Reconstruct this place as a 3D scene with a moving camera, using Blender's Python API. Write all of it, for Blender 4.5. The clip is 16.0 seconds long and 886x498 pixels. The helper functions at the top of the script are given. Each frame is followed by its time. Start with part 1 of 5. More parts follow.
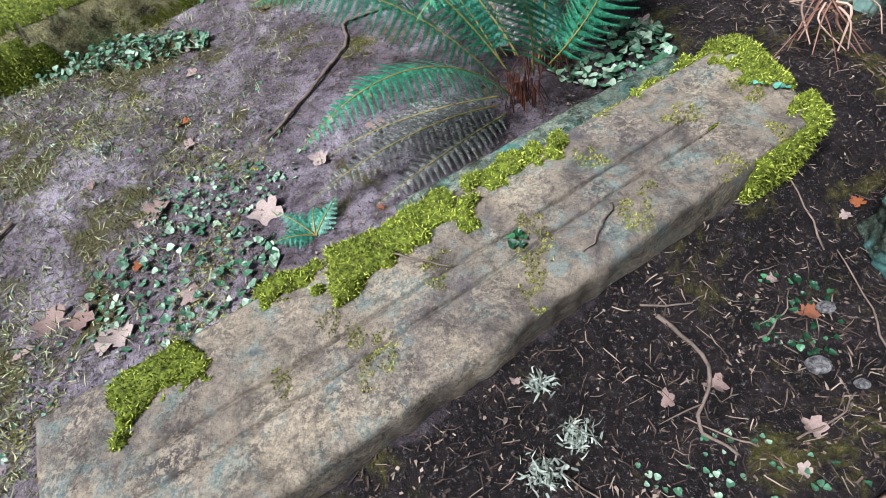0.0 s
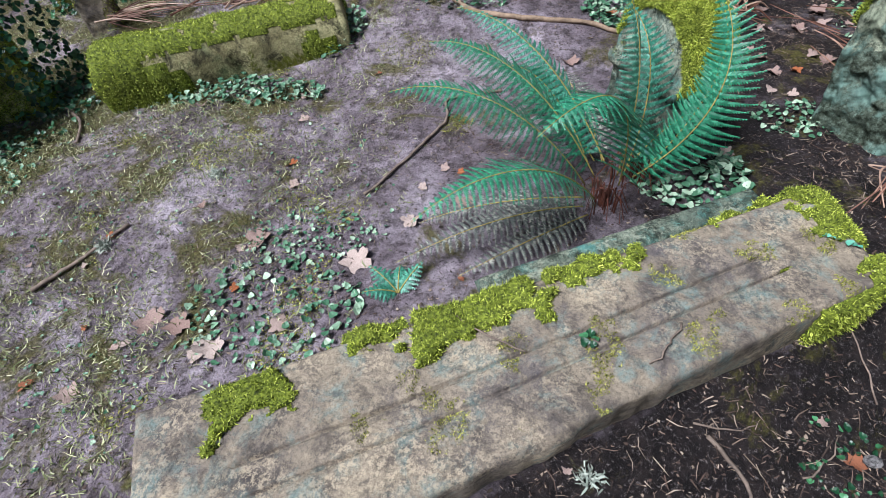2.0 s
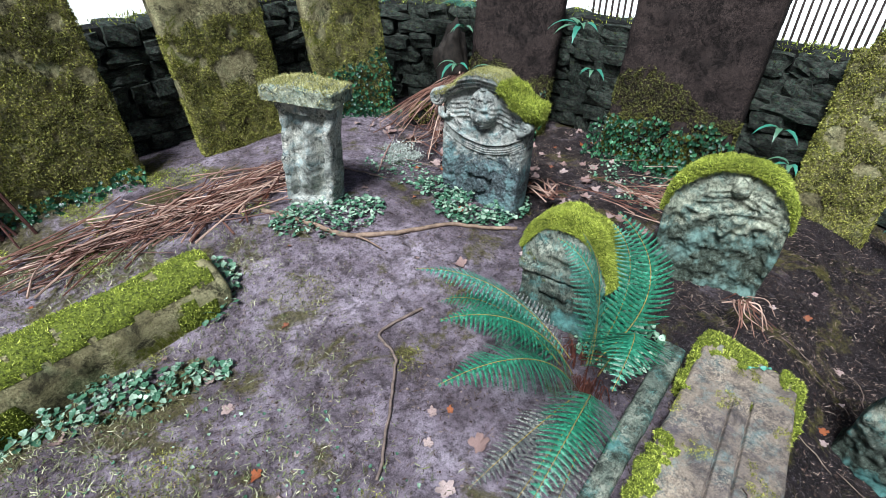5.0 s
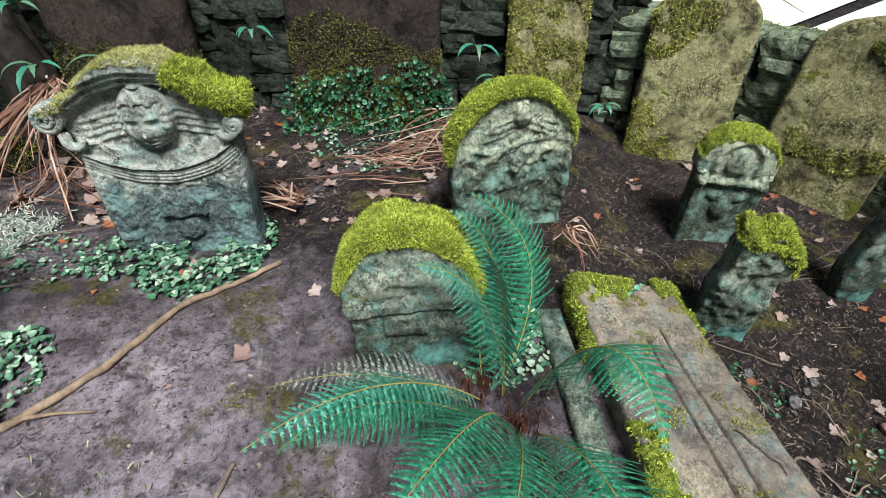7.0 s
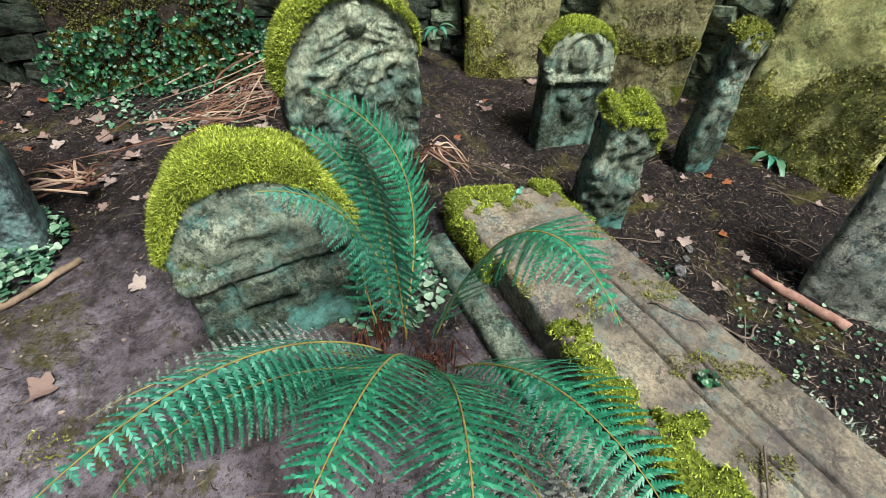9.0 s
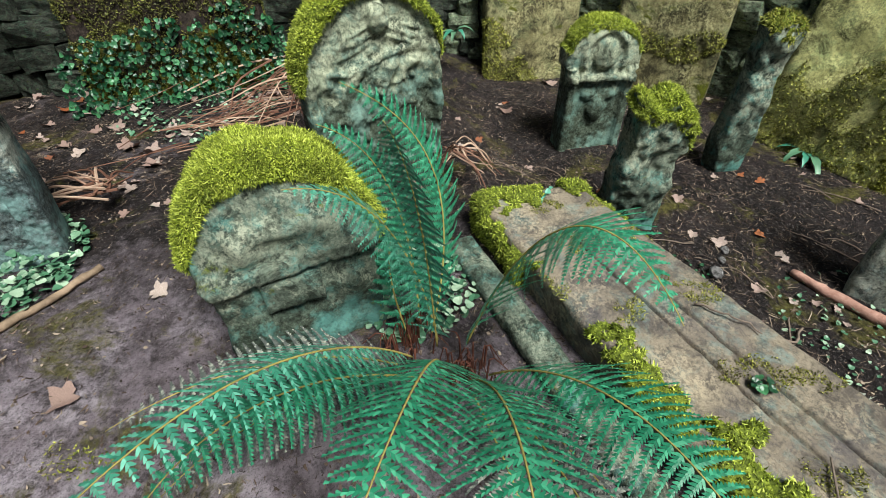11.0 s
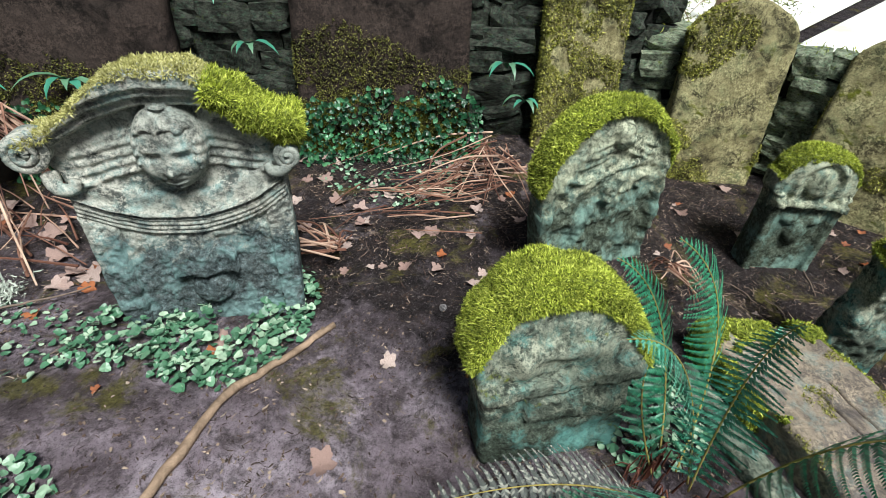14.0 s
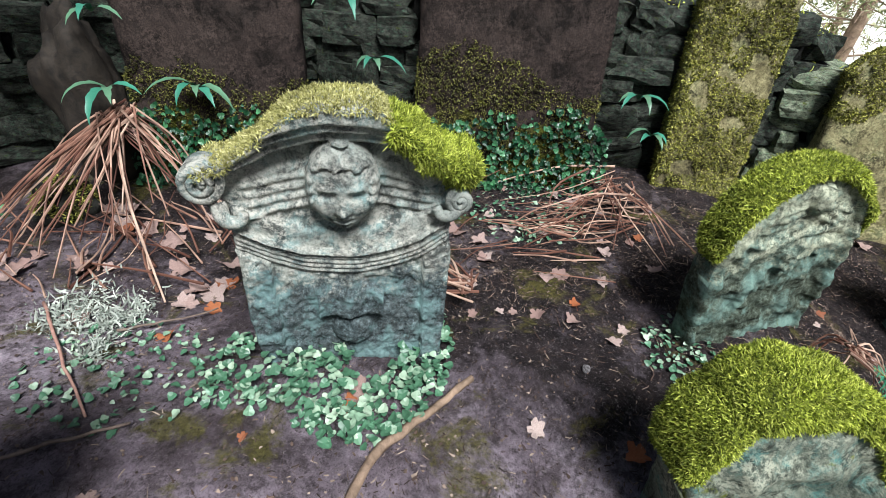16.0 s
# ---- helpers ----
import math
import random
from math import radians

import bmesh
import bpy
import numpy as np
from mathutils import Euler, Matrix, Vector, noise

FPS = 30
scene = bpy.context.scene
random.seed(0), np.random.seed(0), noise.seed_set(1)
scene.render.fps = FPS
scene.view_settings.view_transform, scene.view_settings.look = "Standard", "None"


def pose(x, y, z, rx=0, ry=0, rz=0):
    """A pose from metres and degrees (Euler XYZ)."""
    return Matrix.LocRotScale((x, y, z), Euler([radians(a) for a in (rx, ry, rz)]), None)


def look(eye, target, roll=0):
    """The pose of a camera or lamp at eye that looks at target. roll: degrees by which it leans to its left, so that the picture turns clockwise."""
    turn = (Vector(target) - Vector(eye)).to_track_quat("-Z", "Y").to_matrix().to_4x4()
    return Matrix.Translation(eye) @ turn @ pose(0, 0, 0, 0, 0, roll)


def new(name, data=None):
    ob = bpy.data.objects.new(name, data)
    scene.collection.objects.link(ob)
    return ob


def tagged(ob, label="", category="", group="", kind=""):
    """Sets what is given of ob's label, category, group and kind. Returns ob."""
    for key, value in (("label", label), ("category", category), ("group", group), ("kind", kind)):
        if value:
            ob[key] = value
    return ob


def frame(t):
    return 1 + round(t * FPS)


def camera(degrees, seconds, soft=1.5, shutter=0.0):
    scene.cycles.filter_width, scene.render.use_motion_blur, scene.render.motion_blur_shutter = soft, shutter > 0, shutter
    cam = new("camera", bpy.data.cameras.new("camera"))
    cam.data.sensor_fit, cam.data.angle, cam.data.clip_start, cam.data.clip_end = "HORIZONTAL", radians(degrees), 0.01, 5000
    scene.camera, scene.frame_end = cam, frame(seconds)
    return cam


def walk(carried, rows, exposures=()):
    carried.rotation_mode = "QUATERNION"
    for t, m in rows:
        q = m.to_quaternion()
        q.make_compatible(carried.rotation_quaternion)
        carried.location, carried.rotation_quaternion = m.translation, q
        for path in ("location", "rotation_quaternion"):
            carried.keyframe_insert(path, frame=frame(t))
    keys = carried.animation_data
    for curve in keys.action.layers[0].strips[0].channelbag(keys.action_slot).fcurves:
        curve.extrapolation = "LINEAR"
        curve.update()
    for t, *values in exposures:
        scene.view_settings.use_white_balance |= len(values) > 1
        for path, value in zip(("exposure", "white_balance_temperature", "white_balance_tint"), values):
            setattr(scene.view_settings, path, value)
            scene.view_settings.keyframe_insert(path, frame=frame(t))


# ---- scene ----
cam = camera(84.5, 16.0, soft=0.7)
ROWS = [
    (0.0, 0.008, 0.022, 1.170, 34.96, 10.56, 0.86),
    (0.5, -0.023, -0.002, 1.146, 35.15, 10.85, 1.65),
    (1.0, -0.049, -0.016, 1.146, 35.67, 10.54, 3.06),
    (1.5, -0.077, -0.016, 1.210, 37.29, 8.41, 6.23),
    (2.0, -0.127, -0.012, 1.358, 42.10, 6.10, 11.59),
    (2.5, -0.236, -0.015, 1.549, 47.63, 1.93, 18.42),
    (3.0, -0.432, 0.004, 1.708, 51.86, -1.22, 24.15),
    (3.5, -0.662, 0.056, 1.799, 54.39, -1.21, 24.61),
    (4.0, -0.844, 0.116, 1.836, 52.89, -0.26, 12.28),
    (4.5, -0.943, 0.208, 1.838, 51.25, 0.44, -7.89),
    (5.0, -0.978, 0.378, 1.804, 54.22, 1.22, -21.48),
    (5.2, -0.923, 0.503, 1.783, 54.54, 1.50, -25.35),
    (7.3, -0.786, 1.301, 1.525, 48.10, 0.60, -70.26),
    (7.5, -0.771, 1.304, 1.540, 46.92, 0.38, -72.96),
    (8.0, -0.765, 1.342, 1.459, 45.84, -0.97, -81.22),
    (8.5, -0.734, 1.345, 1.340, 45.58, -0.98, -85.07),
    (8.7, -0.718, 1.337, 1.255, 46.33, -0.50, -85.90),
    (11.0, -0.681, 1.390, 1.174, 47.98, 1.54, -85.18),
    (11.5, -0.685, 1.424, 1.190, 48.64, 1.73, -84.22),
    (12.0, -0.692, 1.471, 1.213, 49.26, 1.48, -83.08),
    (12.5, -0.706, 1.542, 1.243, 49.88, 0.76, -81.83),
    (13.0, -0.728, 1.648, 1.284, 51.03, -0.16, -79.63),
    (13.5, -0.737, 1.796, 1.331, 52.12, -0.87, -76.65),
    (14.0, -0.693, 1.958, 1.366, 52.78, -1.56, -73.12),
    (14.5, -0.621, 2.096, 1.379, 53.20, -2.17, -69.46),
    (15.0, -0.590, 2.209, 1.380, 53.28, -2.48, -67.44),
    (15.5, -0.604, 2.312, 1.383, 53.10, -2.68, -66.72),
    (16.0, -0.631, 2.411, 1.390, 52.87, -3.16, -66.73),
]
walk(cam, [(t, pose(x, y, z, rx, ry, rz)) for t, x, y, z, rx, ry, rz in ROWS],
     [(0.0, 0.48, 5800, 10), (2.5, 0.46, 5750, 10), (5.2, 0.44, 5650, 10), (7.3, 0.42, 6200, 4), (12.0, 0.42, 6400, 0), (16.0, 0.50, 6050, 10)])

# ---- daylight: bright overcast sky, thin sun through the trees ----
world = bpy.data.worlds.new("sky")
scene.world = world
world.use_nodes = True
wn = world.node_tree
sky = wn.nodes.new("ShaderNodeTexSky")
sky.sky_type = "NISHITA"
sky.sun_disc = False
sky.sun_elevation, sky.sun_rotation = radians(60), radians(225)
sky.air_density, sky.dust_density = 1.0, 4.0
wn.links.new(sky.outputs[0], wn.nodes["Background"].inputs[0])
wn.nodes["Background"].inputs[1].default_value = 0.035
sun_data = bpy.data.lights.new("sun", "SUN")
sun_data.energy, sun_data.angle, sun_data.color = 5.0, radians(20), (1.0, 0.985, 0.96)
sun = new("sun", sun_data)
sun.matrix_world = look((-2.5, -0.4, 6), (0, 2, 0))


# ---- materials ----
class Nodes:
    """A small builder for procedural materials."""

    def __init__(self, name, rough=0.85, spec=0.3):
        self.mat = bpy.data.materials.new(name)
        self.mat.use_nodes = True
        self.t = self.mat.node_tree
        self.b = self.t.nodes["Principled BSDF"]
        self.b.inputs["Roughness"].default_value = rough
        self.b.inputs["Specular IOR Level"].default_value = spec
        self.co = self.t.nodes.new("ShaderNodeTexCoord").outputs["Object"]

    def add(self, kind, **values):
        n = self.t.nodes.new(kind)
        for k, v in values.items():
            n.inputs[k].default_value = v
        return n

    def link(self, a, b):
        self.t.links.new(a, b)

    def noise(self, scale, detail=5.0, rough=0.6, warp=0.0):
        n = self.add("ShaderNodeTexNoise", Scale=scale, Detail=detail, Roughness=rough, Distortion=warp)
        self.link(self.co, n.inputs["Vector"])
        return n.outputs["Fac"]

    def ramp(self, fac, *stops):
        n = self.t.nodes.new("ShaderNodeValToRGB")
        e = n.color_ramp.elements
        while len(e) < len(stops):
            e.new(0.5)
        for el, (p, c) in zip(e, stops):
            el.position = p
            el.color = (*c, 1) if isinstance(c, tuple) else (c, c, c, 1)
        self.link(fac, n.inputs["Fac"])
        return n.outputs["Color"]

    def mix(self, fac, a, b, kind="MIX"):
        n = self.t.nodes.new("ShaderNodeMixRGB")
        n.blend_type = kind
        for sock, v in zip(n.inputs, (fac, a, b)):
            if isinstance(v, tuple):
                sock.default_value = (*v, 1)
            elif isinstance(v, (int, float)):
                sock.default_value = v if sock.type == "VALUE" else (v, v, v, 1)
            else:
                self.link(v, sock)
        return n.outputs["Color"]

    def bump(self, fac, strength, dist=0.01):
        n = self.add("ShaderNodeBump", Strength=strength, Distance=dist)
        self.link(fac, n.inputs["Height"])
        old = self.b.inputs["Normal"].links
        if old:
            self.link(old[0].from_socket, n.inputs["Normal"])
        self.link(n.outputs[0], self.b.inputs["Normal"])

    def done(self, colour, rough=None):
        self.link(colour, self.b.inputs["Base Color"])
        if rough is not None:
            self.link(rough, self.b.inputs["Roughness"])
        return self.mat


def stone_mat(name, pale, mid, dark, tint, moss=0.5, moss_colour=(0.16, 0.19, 0.025), scale=1.0, low=0.0, crust=None, mottle=0.85):
    """Weathered sandstone with lichen blooms (tint) and moss that grows in patches; low: moss climbs from the foot."""
    k = Nodes(name, 0.85, 0.18)
    base = k.ramp(k.noise(3.2 * scale, 8, 0.68, 0.4), (0.28, dark), (0.47, mid), (0.7, pale))
    base = k.mix(k.ramp(k.noise(7 * scale, 6, 0.7, 0.3), (0.5, 0.0), (0.66, 0.8)), base, tint)
    base = k.mix(k.ramp(k.noise(26 * scale, 4, 0.75), (0.56, 0.0), (0.66, 0.6)), base, pale)
    base = k.mix(k.ramp(k.noise(110, 4, 0.85), (0.38, 0.4), (0.5, 0.0)), base, tuple(c * 0.35 for c in dark))
    spots = k.ramp(k.noise(55, 6, 0.85), (0.5, 0.0), (0.56, 1.0))
    base = k.mix(k.ramp(k.noise(9 * scale, 7, 0.75, 0.5), (0.4, mottle), (0.53, 0.0)), base, tuple(c * 0.32 for c in dark))
    base = k.mix(k.mix(k.ramp(k.noise(5, 4), (0.42, 0.0), (0.6, 0.7)), 0.0, spots), base, tuple(min(1, c * 1.25) for c in pale))
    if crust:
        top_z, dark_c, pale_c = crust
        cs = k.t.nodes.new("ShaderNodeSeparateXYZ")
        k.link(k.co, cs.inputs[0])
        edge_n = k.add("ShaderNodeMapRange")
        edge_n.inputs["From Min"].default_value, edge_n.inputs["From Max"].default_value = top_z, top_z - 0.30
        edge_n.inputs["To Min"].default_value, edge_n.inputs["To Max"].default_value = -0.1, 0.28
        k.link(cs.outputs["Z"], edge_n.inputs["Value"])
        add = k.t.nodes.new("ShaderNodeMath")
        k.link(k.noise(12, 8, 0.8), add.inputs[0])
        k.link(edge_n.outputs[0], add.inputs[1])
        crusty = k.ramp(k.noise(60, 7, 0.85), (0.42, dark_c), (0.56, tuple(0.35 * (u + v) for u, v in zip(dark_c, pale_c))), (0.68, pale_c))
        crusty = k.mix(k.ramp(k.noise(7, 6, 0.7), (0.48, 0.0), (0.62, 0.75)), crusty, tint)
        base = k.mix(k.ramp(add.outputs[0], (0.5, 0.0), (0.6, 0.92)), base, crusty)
    m = k.noise(4.5 * scale, 9, 0.7, 0.6)
    if low:
        sep = k.t.nodes.new("ShaderNodeSeparateXYZ")
        k.link(k.co, sep.inputs[0])
        g = k.add("ShaderNodeMapRange")
        g.inputs["From Min"].default_value, g.inputs["From Max"].default_value = low, 0.0
        g.inputs["To Min"].default_value, g.inputs["To Max"].default_value = -0.12, 0.22
        k.link(sep.outputs["Z"], g.inputs["Value"])
        a = k.t.nodes.new("ShaderNodeMath")
        a.operation = "ADD"
        k.link(m, a.inputs[0])
        k.link(g.outputs[0], a.inputs[1])
        m = a.outputs[0]
    edge = 0.74 - 0.34 * moss
    mask = k.ramp(m, (edge, 0.0), (edge + 0.06, 1.0))
    mossy = k.ramp(k.noise(45, 5, 0.7), (0.3, tuple(c * 0.45 for c in moss_colour)), (0.55, moss_colour), (0.75, tuple(min(1, c * 1.7) for c in moss_colour)))
    k.bump(k.noise(14 * scale, 8, 0.7), 0.55, 0.02)
    k.bump(k.noise(170, 5, 0.75), 0.6, 0.004)
    k.bump(mask, 0.5, 0.012)
    return k.done(k.mix(mask, base, mossy))


def blade_mat(name, lo, mid, hi, rough=0.6):
    """Moss, needles or leaves: colour varies from piece to piece and in larger drifts."""
    k = Nodes(name, rough, 0.3)
    isl = k.t.nodes.new("ShaderNodeNewGeometry").outputs["Random Per Island"]
    c = k.ramp(isl, (0.0, lo), (0.5, mid), (1.0, hi))
    c = k.mix(k.ramp(k.noise(9, 4, 0.6), (0.35, 0.55), (0.6, 0.0)), c, tuple(v * 0.55 for v in lo))
    return k.done(c)


def leafy_mat(name, base, vein, rough=0.45):
    """Living leaves of one thing, varied over the whole of it, with a soft sheen."""
    k = Nodes(name, rough, 0.5)
    isl = k.t.nodes.new("ShaderNodeNewGeometry").outputs["Random Per Island"]
    c = k.ramp(isl, (0.0, tuple(v * 0.6 for v in base)), (0.55, base), (1.0, vein))
    k.bump(k.noise(160, 3, 0.6), 0.3, 0.004)
    return k.done(k.mix(k.ramp(k.noise(6, 4), (0.35, 0.5), (0.6, 0.0)), c, tuple(v * 0.5 for v in base)))


def litter_mat(name, a, b, c):
    k = Nodes(name, 0.75, 0.3)
    rnd = k.t.nodes.new("ShaderNodeObjectInfo").outputs["Random"]
    col = k.ramp(rnd, (0.0, a), (0.5, b), (1.0, c))
    col = k.mix(k.ramp(k.noise(40, 5, 0.7), (0.4, 0.6), (0.65, 0.0)), col, tuple(v * 0.45 for v in a))
    k.bump(k.noise(60, 4), 0.5, 0.005)
    return k.done(col)


def wood_mat(name, a, b):
    k = Nodes(name, 0.8, 0.3)
    col = k.ramp(k.noise(22, 7, 0.7, 0.5), (0.3, a), (0.55, b), (0.75, tuple(min(1, v * 1.5) for v in b)))
    k.bump(k.noise(70, 6, 0.7), 0.7, 0.006)
    return k.done(col)


def mud_mat():
    """Mauve trodden mud to the west; by the slab and along the east side dark litter-rich earth, with the shade there
    painted into its tone.
    """
    k = Nodes("damp_earth", 0.6, 0.2)
    pale = k.ramp(k.noise(2.6, 10, 0.68, 0.3), (0.34, (0.085, 0.064, 0.072)), (0.5, (0.32, 0.26, 0.30)), (0.66, (0.66, 0.565, 0.64)))
    # Litter-dark earth pushed near black: shade from slab and walls is painted in.
    shaded_soil = k.ramp(k.noise(3.4, 10, 0.7, 0.3), (0.3, (0.006, 0.005, 0.0048)), (0.5, (0.012, 0.009, 0.010)), (0.7, (0.036, 0.027, 0.030)))
    sep = k.t.nodes.new("ShaderNodeSeparateXYZ")
    k.link(k.co, sep.inputs[0])
    dot = k.t.nodes.new("ShaderNodeVectorMath")
    dot.operation = "DOT_PRODUCT"
    dot.inputs[1].default_value = (0.6, -0.8, 0.0)
    k.link(k.co, dot.inputs[0])

    def span(value, lo, hi, a=0.0, z=1.0):
        n = k.t.nodes.new("ShaderNodeMapRange")
        n.inputs["From Min"].default_value, n.inputs["From Max"].default_value = lo, hi
        n.inputs["To Min"].default_value, n.inputs["To Max"].default_value = a, z
        k.link(value, n.inputs["Value"])
        return n.outputs[0]

    def maths(op, a, c):
        n = k.t.nodes.new("ShaderNodeMath")
        n.operation = op
        for s, v in zip(n.inputs, (a, c)):
            if isinstance(v, float):
                s.default_value = v
            else:
                k.link(v, s)
        return n.outputs[0]

    side = maths("MAXIMUM", span(dot.outputs["Value"], -0.62, -0.35), span(sep.outputs["X"], -0.4, 0.6, 0.0, 0.80))
    side = maths("ADD", side, span(k.noise(4, 6, 0.7), 0.3, 0.7, -0.35, 0.35))
    base = k.mix(k.ramp(side, (0.3, 0.0), (0.75, 1.0)), pale, shaded_soil)
    base = k.mix(k.ramp(k.noise(11, 8, 0.78), (0.4, 0.7), (0.52, 0.0)), base, (0.05, 0.037, 0.036))
    base = k.mix(k.ramp(k.noise(30, 7, 0.8), (0.36, 0.85), (0.5, 0.0)), base, (0.03, 0.022, 0.022))
    base = k.mix(k.ramp(k.noise(85, 5, 0.85), (0.56, 0.0), (0.64, 0.5)), base, (0.40, 0.35, 0.345))
    base = k.mix(k.ramp(k.noise(210, 3, 0.8), (0.34, 0.7), (0.46, 0.0)), base, (0.02, 0.016, 0.015))
    mossy = k.ramp(k.noise(60, 6, 0.8), (0.34, (0.03, 0.028, 0.008)), (0.55, (0.14, 0.125, 0.03)), (0.72, (0.30, 0.28, 0.10)))
    drift = maths("ADD", k.noise(3.1, 8, 0.72, 0.5), span(sep.outputs["X"], -0.9, -3.2, 0.0, 0.13))
    base = k.mix(k.ramp(drift, (0.55, 0.0), (0.62, 0.85)), base, mossy)
    k.bump(k.noise(11, 8, 0.75), 0.9, 0.035)
    k.bump(k.noise(60, 7, 0.8), 1.0, 0.012)
    k.bump(k.noise(240, 3, 0.8), 0.7, 0.004)
    return k.done(base, k.ramp(k.noise(8, 6, 0.7), (0.35, 0.45), (0.6, 0.85)))


MUD = mud_mat()
SAND = stone_mat("buff_sandstone", (0.36, 0.295, 0.21), (0.205, 0.168, 0.132), (0.095, 0.085, 0.092), (0.165, 0.235, 0.22), 0.2, scale=1.3, mottle=0.6)
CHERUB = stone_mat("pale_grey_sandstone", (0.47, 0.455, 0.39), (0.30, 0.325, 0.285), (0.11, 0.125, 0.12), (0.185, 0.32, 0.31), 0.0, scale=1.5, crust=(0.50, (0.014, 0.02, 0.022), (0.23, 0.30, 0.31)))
NICHE = stone_mat("grey_niche_sandstone", (0.62, 0.60, 0.50), (0.33, 0.35, 0.30), (0.11, 0.12, 0.11), (0.28, 0.40, 0.40), 0.2, scale=1.6)
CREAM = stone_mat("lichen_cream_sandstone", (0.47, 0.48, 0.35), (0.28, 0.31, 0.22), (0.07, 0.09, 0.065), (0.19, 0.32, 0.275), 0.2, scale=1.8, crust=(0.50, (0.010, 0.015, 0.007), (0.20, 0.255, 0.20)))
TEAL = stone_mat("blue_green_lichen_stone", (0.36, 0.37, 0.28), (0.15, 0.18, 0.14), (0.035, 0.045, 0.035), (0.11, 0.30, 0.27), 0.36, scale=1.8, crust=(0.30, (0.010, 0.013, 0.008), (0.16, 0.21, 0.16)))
BROWN = stone_mat("dark_brown_sandstone", (0.058, 0.042, 0.035), (0.027, 0.0195, 0.0165), (0.011, 0.008, 0.007), (0.031, 0.024, 0.02), 0.4, (0.085, 0.09, 0.012), low=0.75)
OLIVE = stone_mat("moss_grown_sandstone", (0.42, 0.385, 0.20), (0.20, 0.175, 0.085), (0.05, 0.043, 0.025), (0.18, 0.205, 0.10), 0.5, (0.13, 0.14, 0.018))
YELLOW = stone_mat("yellow_lichen_sandstone", (0.78, 0.74, 0.33), (0.58, 0.55, 0.22), (0.24, 0.22, 0.09), (0.50, 0.58, 0.26), 0.06, (0.13, 0.13, 0.015), low=0.55)
# One stone twice: shade painted into the dark copy, daylight into the green-lichened one.
SHADERUBBLE = stone_mat("shade_dark_mossy_rubble", (0.085, 0.092, 0.072), (0.03, 0.032, 0.026), (0.008, 0.009, 0.007), (0.05, 0.11, 0.07), 0.4, (0.06, 0.085, 0.013), 1.5)
LITGREENRUBBLE = stone_mat("lit_green_lichen_rubble", (0.36, 0.40, 0.28), (0.15, 0.175, 0.115), (0.035, 0.04, 0.03), (0.16, 0.30, 0.17), 0.45, (0.13, 0.17, 0.03), 1.5)
# Near-black, so that gaps between wall stones read as deep shade.
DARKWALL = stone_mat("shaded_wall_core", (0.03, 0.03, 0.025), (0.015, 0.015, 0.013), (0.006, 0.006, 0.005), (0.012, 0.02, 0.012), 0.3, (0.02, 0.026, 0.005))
# Near-white tone stands for open land burnt out by full daylight.
FIELD = Nodes("glare_pale_field", 0.9)
FIELD = FIELD.done(FIELD.ramp(FIELD.noise(0.7, 8, 0.7), (0.35, (0.5, 0.52, 0.42)), (0.6, (0.85, 0.86, 0.8))))
MOSS = blade_mat("bright_moss", (0.075, 0.105, 0.009), (0.34, 0.41, 0.035), (0.76, 0.82, 0.16))
MOSSBED = Nodes("moss_bed", 0.9)
MOSSBED = MOSSBED.done(MOSSBED.ramp(MOSSBED.noise(70, 6, 0.8), (0.38, (0.015, 0.022, 0.003)), (0.55, (0.13, 0.16, 0.015)), (0.7, (0.32, 0.36, 0.045))))
DRYMOSS = blade_mat("pale_dry_moss", (0.20, 0.19, 0.05), (0.44, 0.43, 0.14), (0.72, 0.68, 0.33))
DARKMOSS = blade_mat("olive_moss", (0.05, 0.055, 0.008), (0.26, 0.265, 0.042), (0.60, 0.58, 0.14))
DIMMOSS = blade_mat("dull_olive_moss", (0.03, 0.033, 0.006), (0.11, 0.115, 0.02), (0.26, 0.25, 0.06))
FERN = leafy_mat("fern_green", (0.022, 0.185, 0.095), (0.08, 0.36, 0.20), 0.42)
PALEFERN = leafy_mat("pale_fern_green", (0.045, 0.22, 0.14), (0.16, 0.44, 0.32), 0.42)
DEADFERN = leafy_mat("withered_fern_grey", (0.09, 0.10, 0.09), (0.36, 0.36, 0.30), 0.8)
RACHIS = wood_mat("fern_stalk", (0.16, 0.14, 0.04), (0.34, 0.27, 0.08))
IVY = leafy_mat("ivy_green", (0.08, 0.20, 0.11), (0.46, 0.58, 0.42), 0.38)
DARKIVY = leafy_mat("deep_ivy_green", (0.012, 0.065, 0.026), (0.085, 0.26, 0.11), 0.35)
GRASS = blade_mat("grass_wisps", (0.10, 0.13, 0.045), (0.30, 0.32, 0.14), (0.70, 0.68, 0.44))
NEEDLE = blade_mat("needle_litter", (0.028, 0.019, 0.015), (0.095, 0.06, 0.046), (0.40, 0.31, 0.24), 0.8)
LEAF = litter_mat("fallen_leaf_buff", (0.30, 0.195, 0.165), (0.46, 0.34, 0.30), (0.56, 0.45, 0.40))
REDLEAF = litter_mat("fallen_leaf_rust", (0.30, 0.09, 0.03), (0.42, 0.15, 0.06), (0.25, 0.10, 0.06))
STRAW = blade_mat("bracken_stalks", (0.09, 0.035, 0.024), (0.28, 0.145, 0.10), (0.62, 0.44, 0.33), 0.6)
BARK = wood_mat("branch_bark", (0.11, 0.075, 0.05), (0.27, 0.19, 0.13))
GREYWOOD = wood_mat("weathered_wood", (0.08, 0.06, 0.05), (0.20, 0.15, 0.12))
PEEL = wood_mat("pink_peeled_wood", (0.25, 0.12, 0.09), (0.42, 0.24, 0.19))
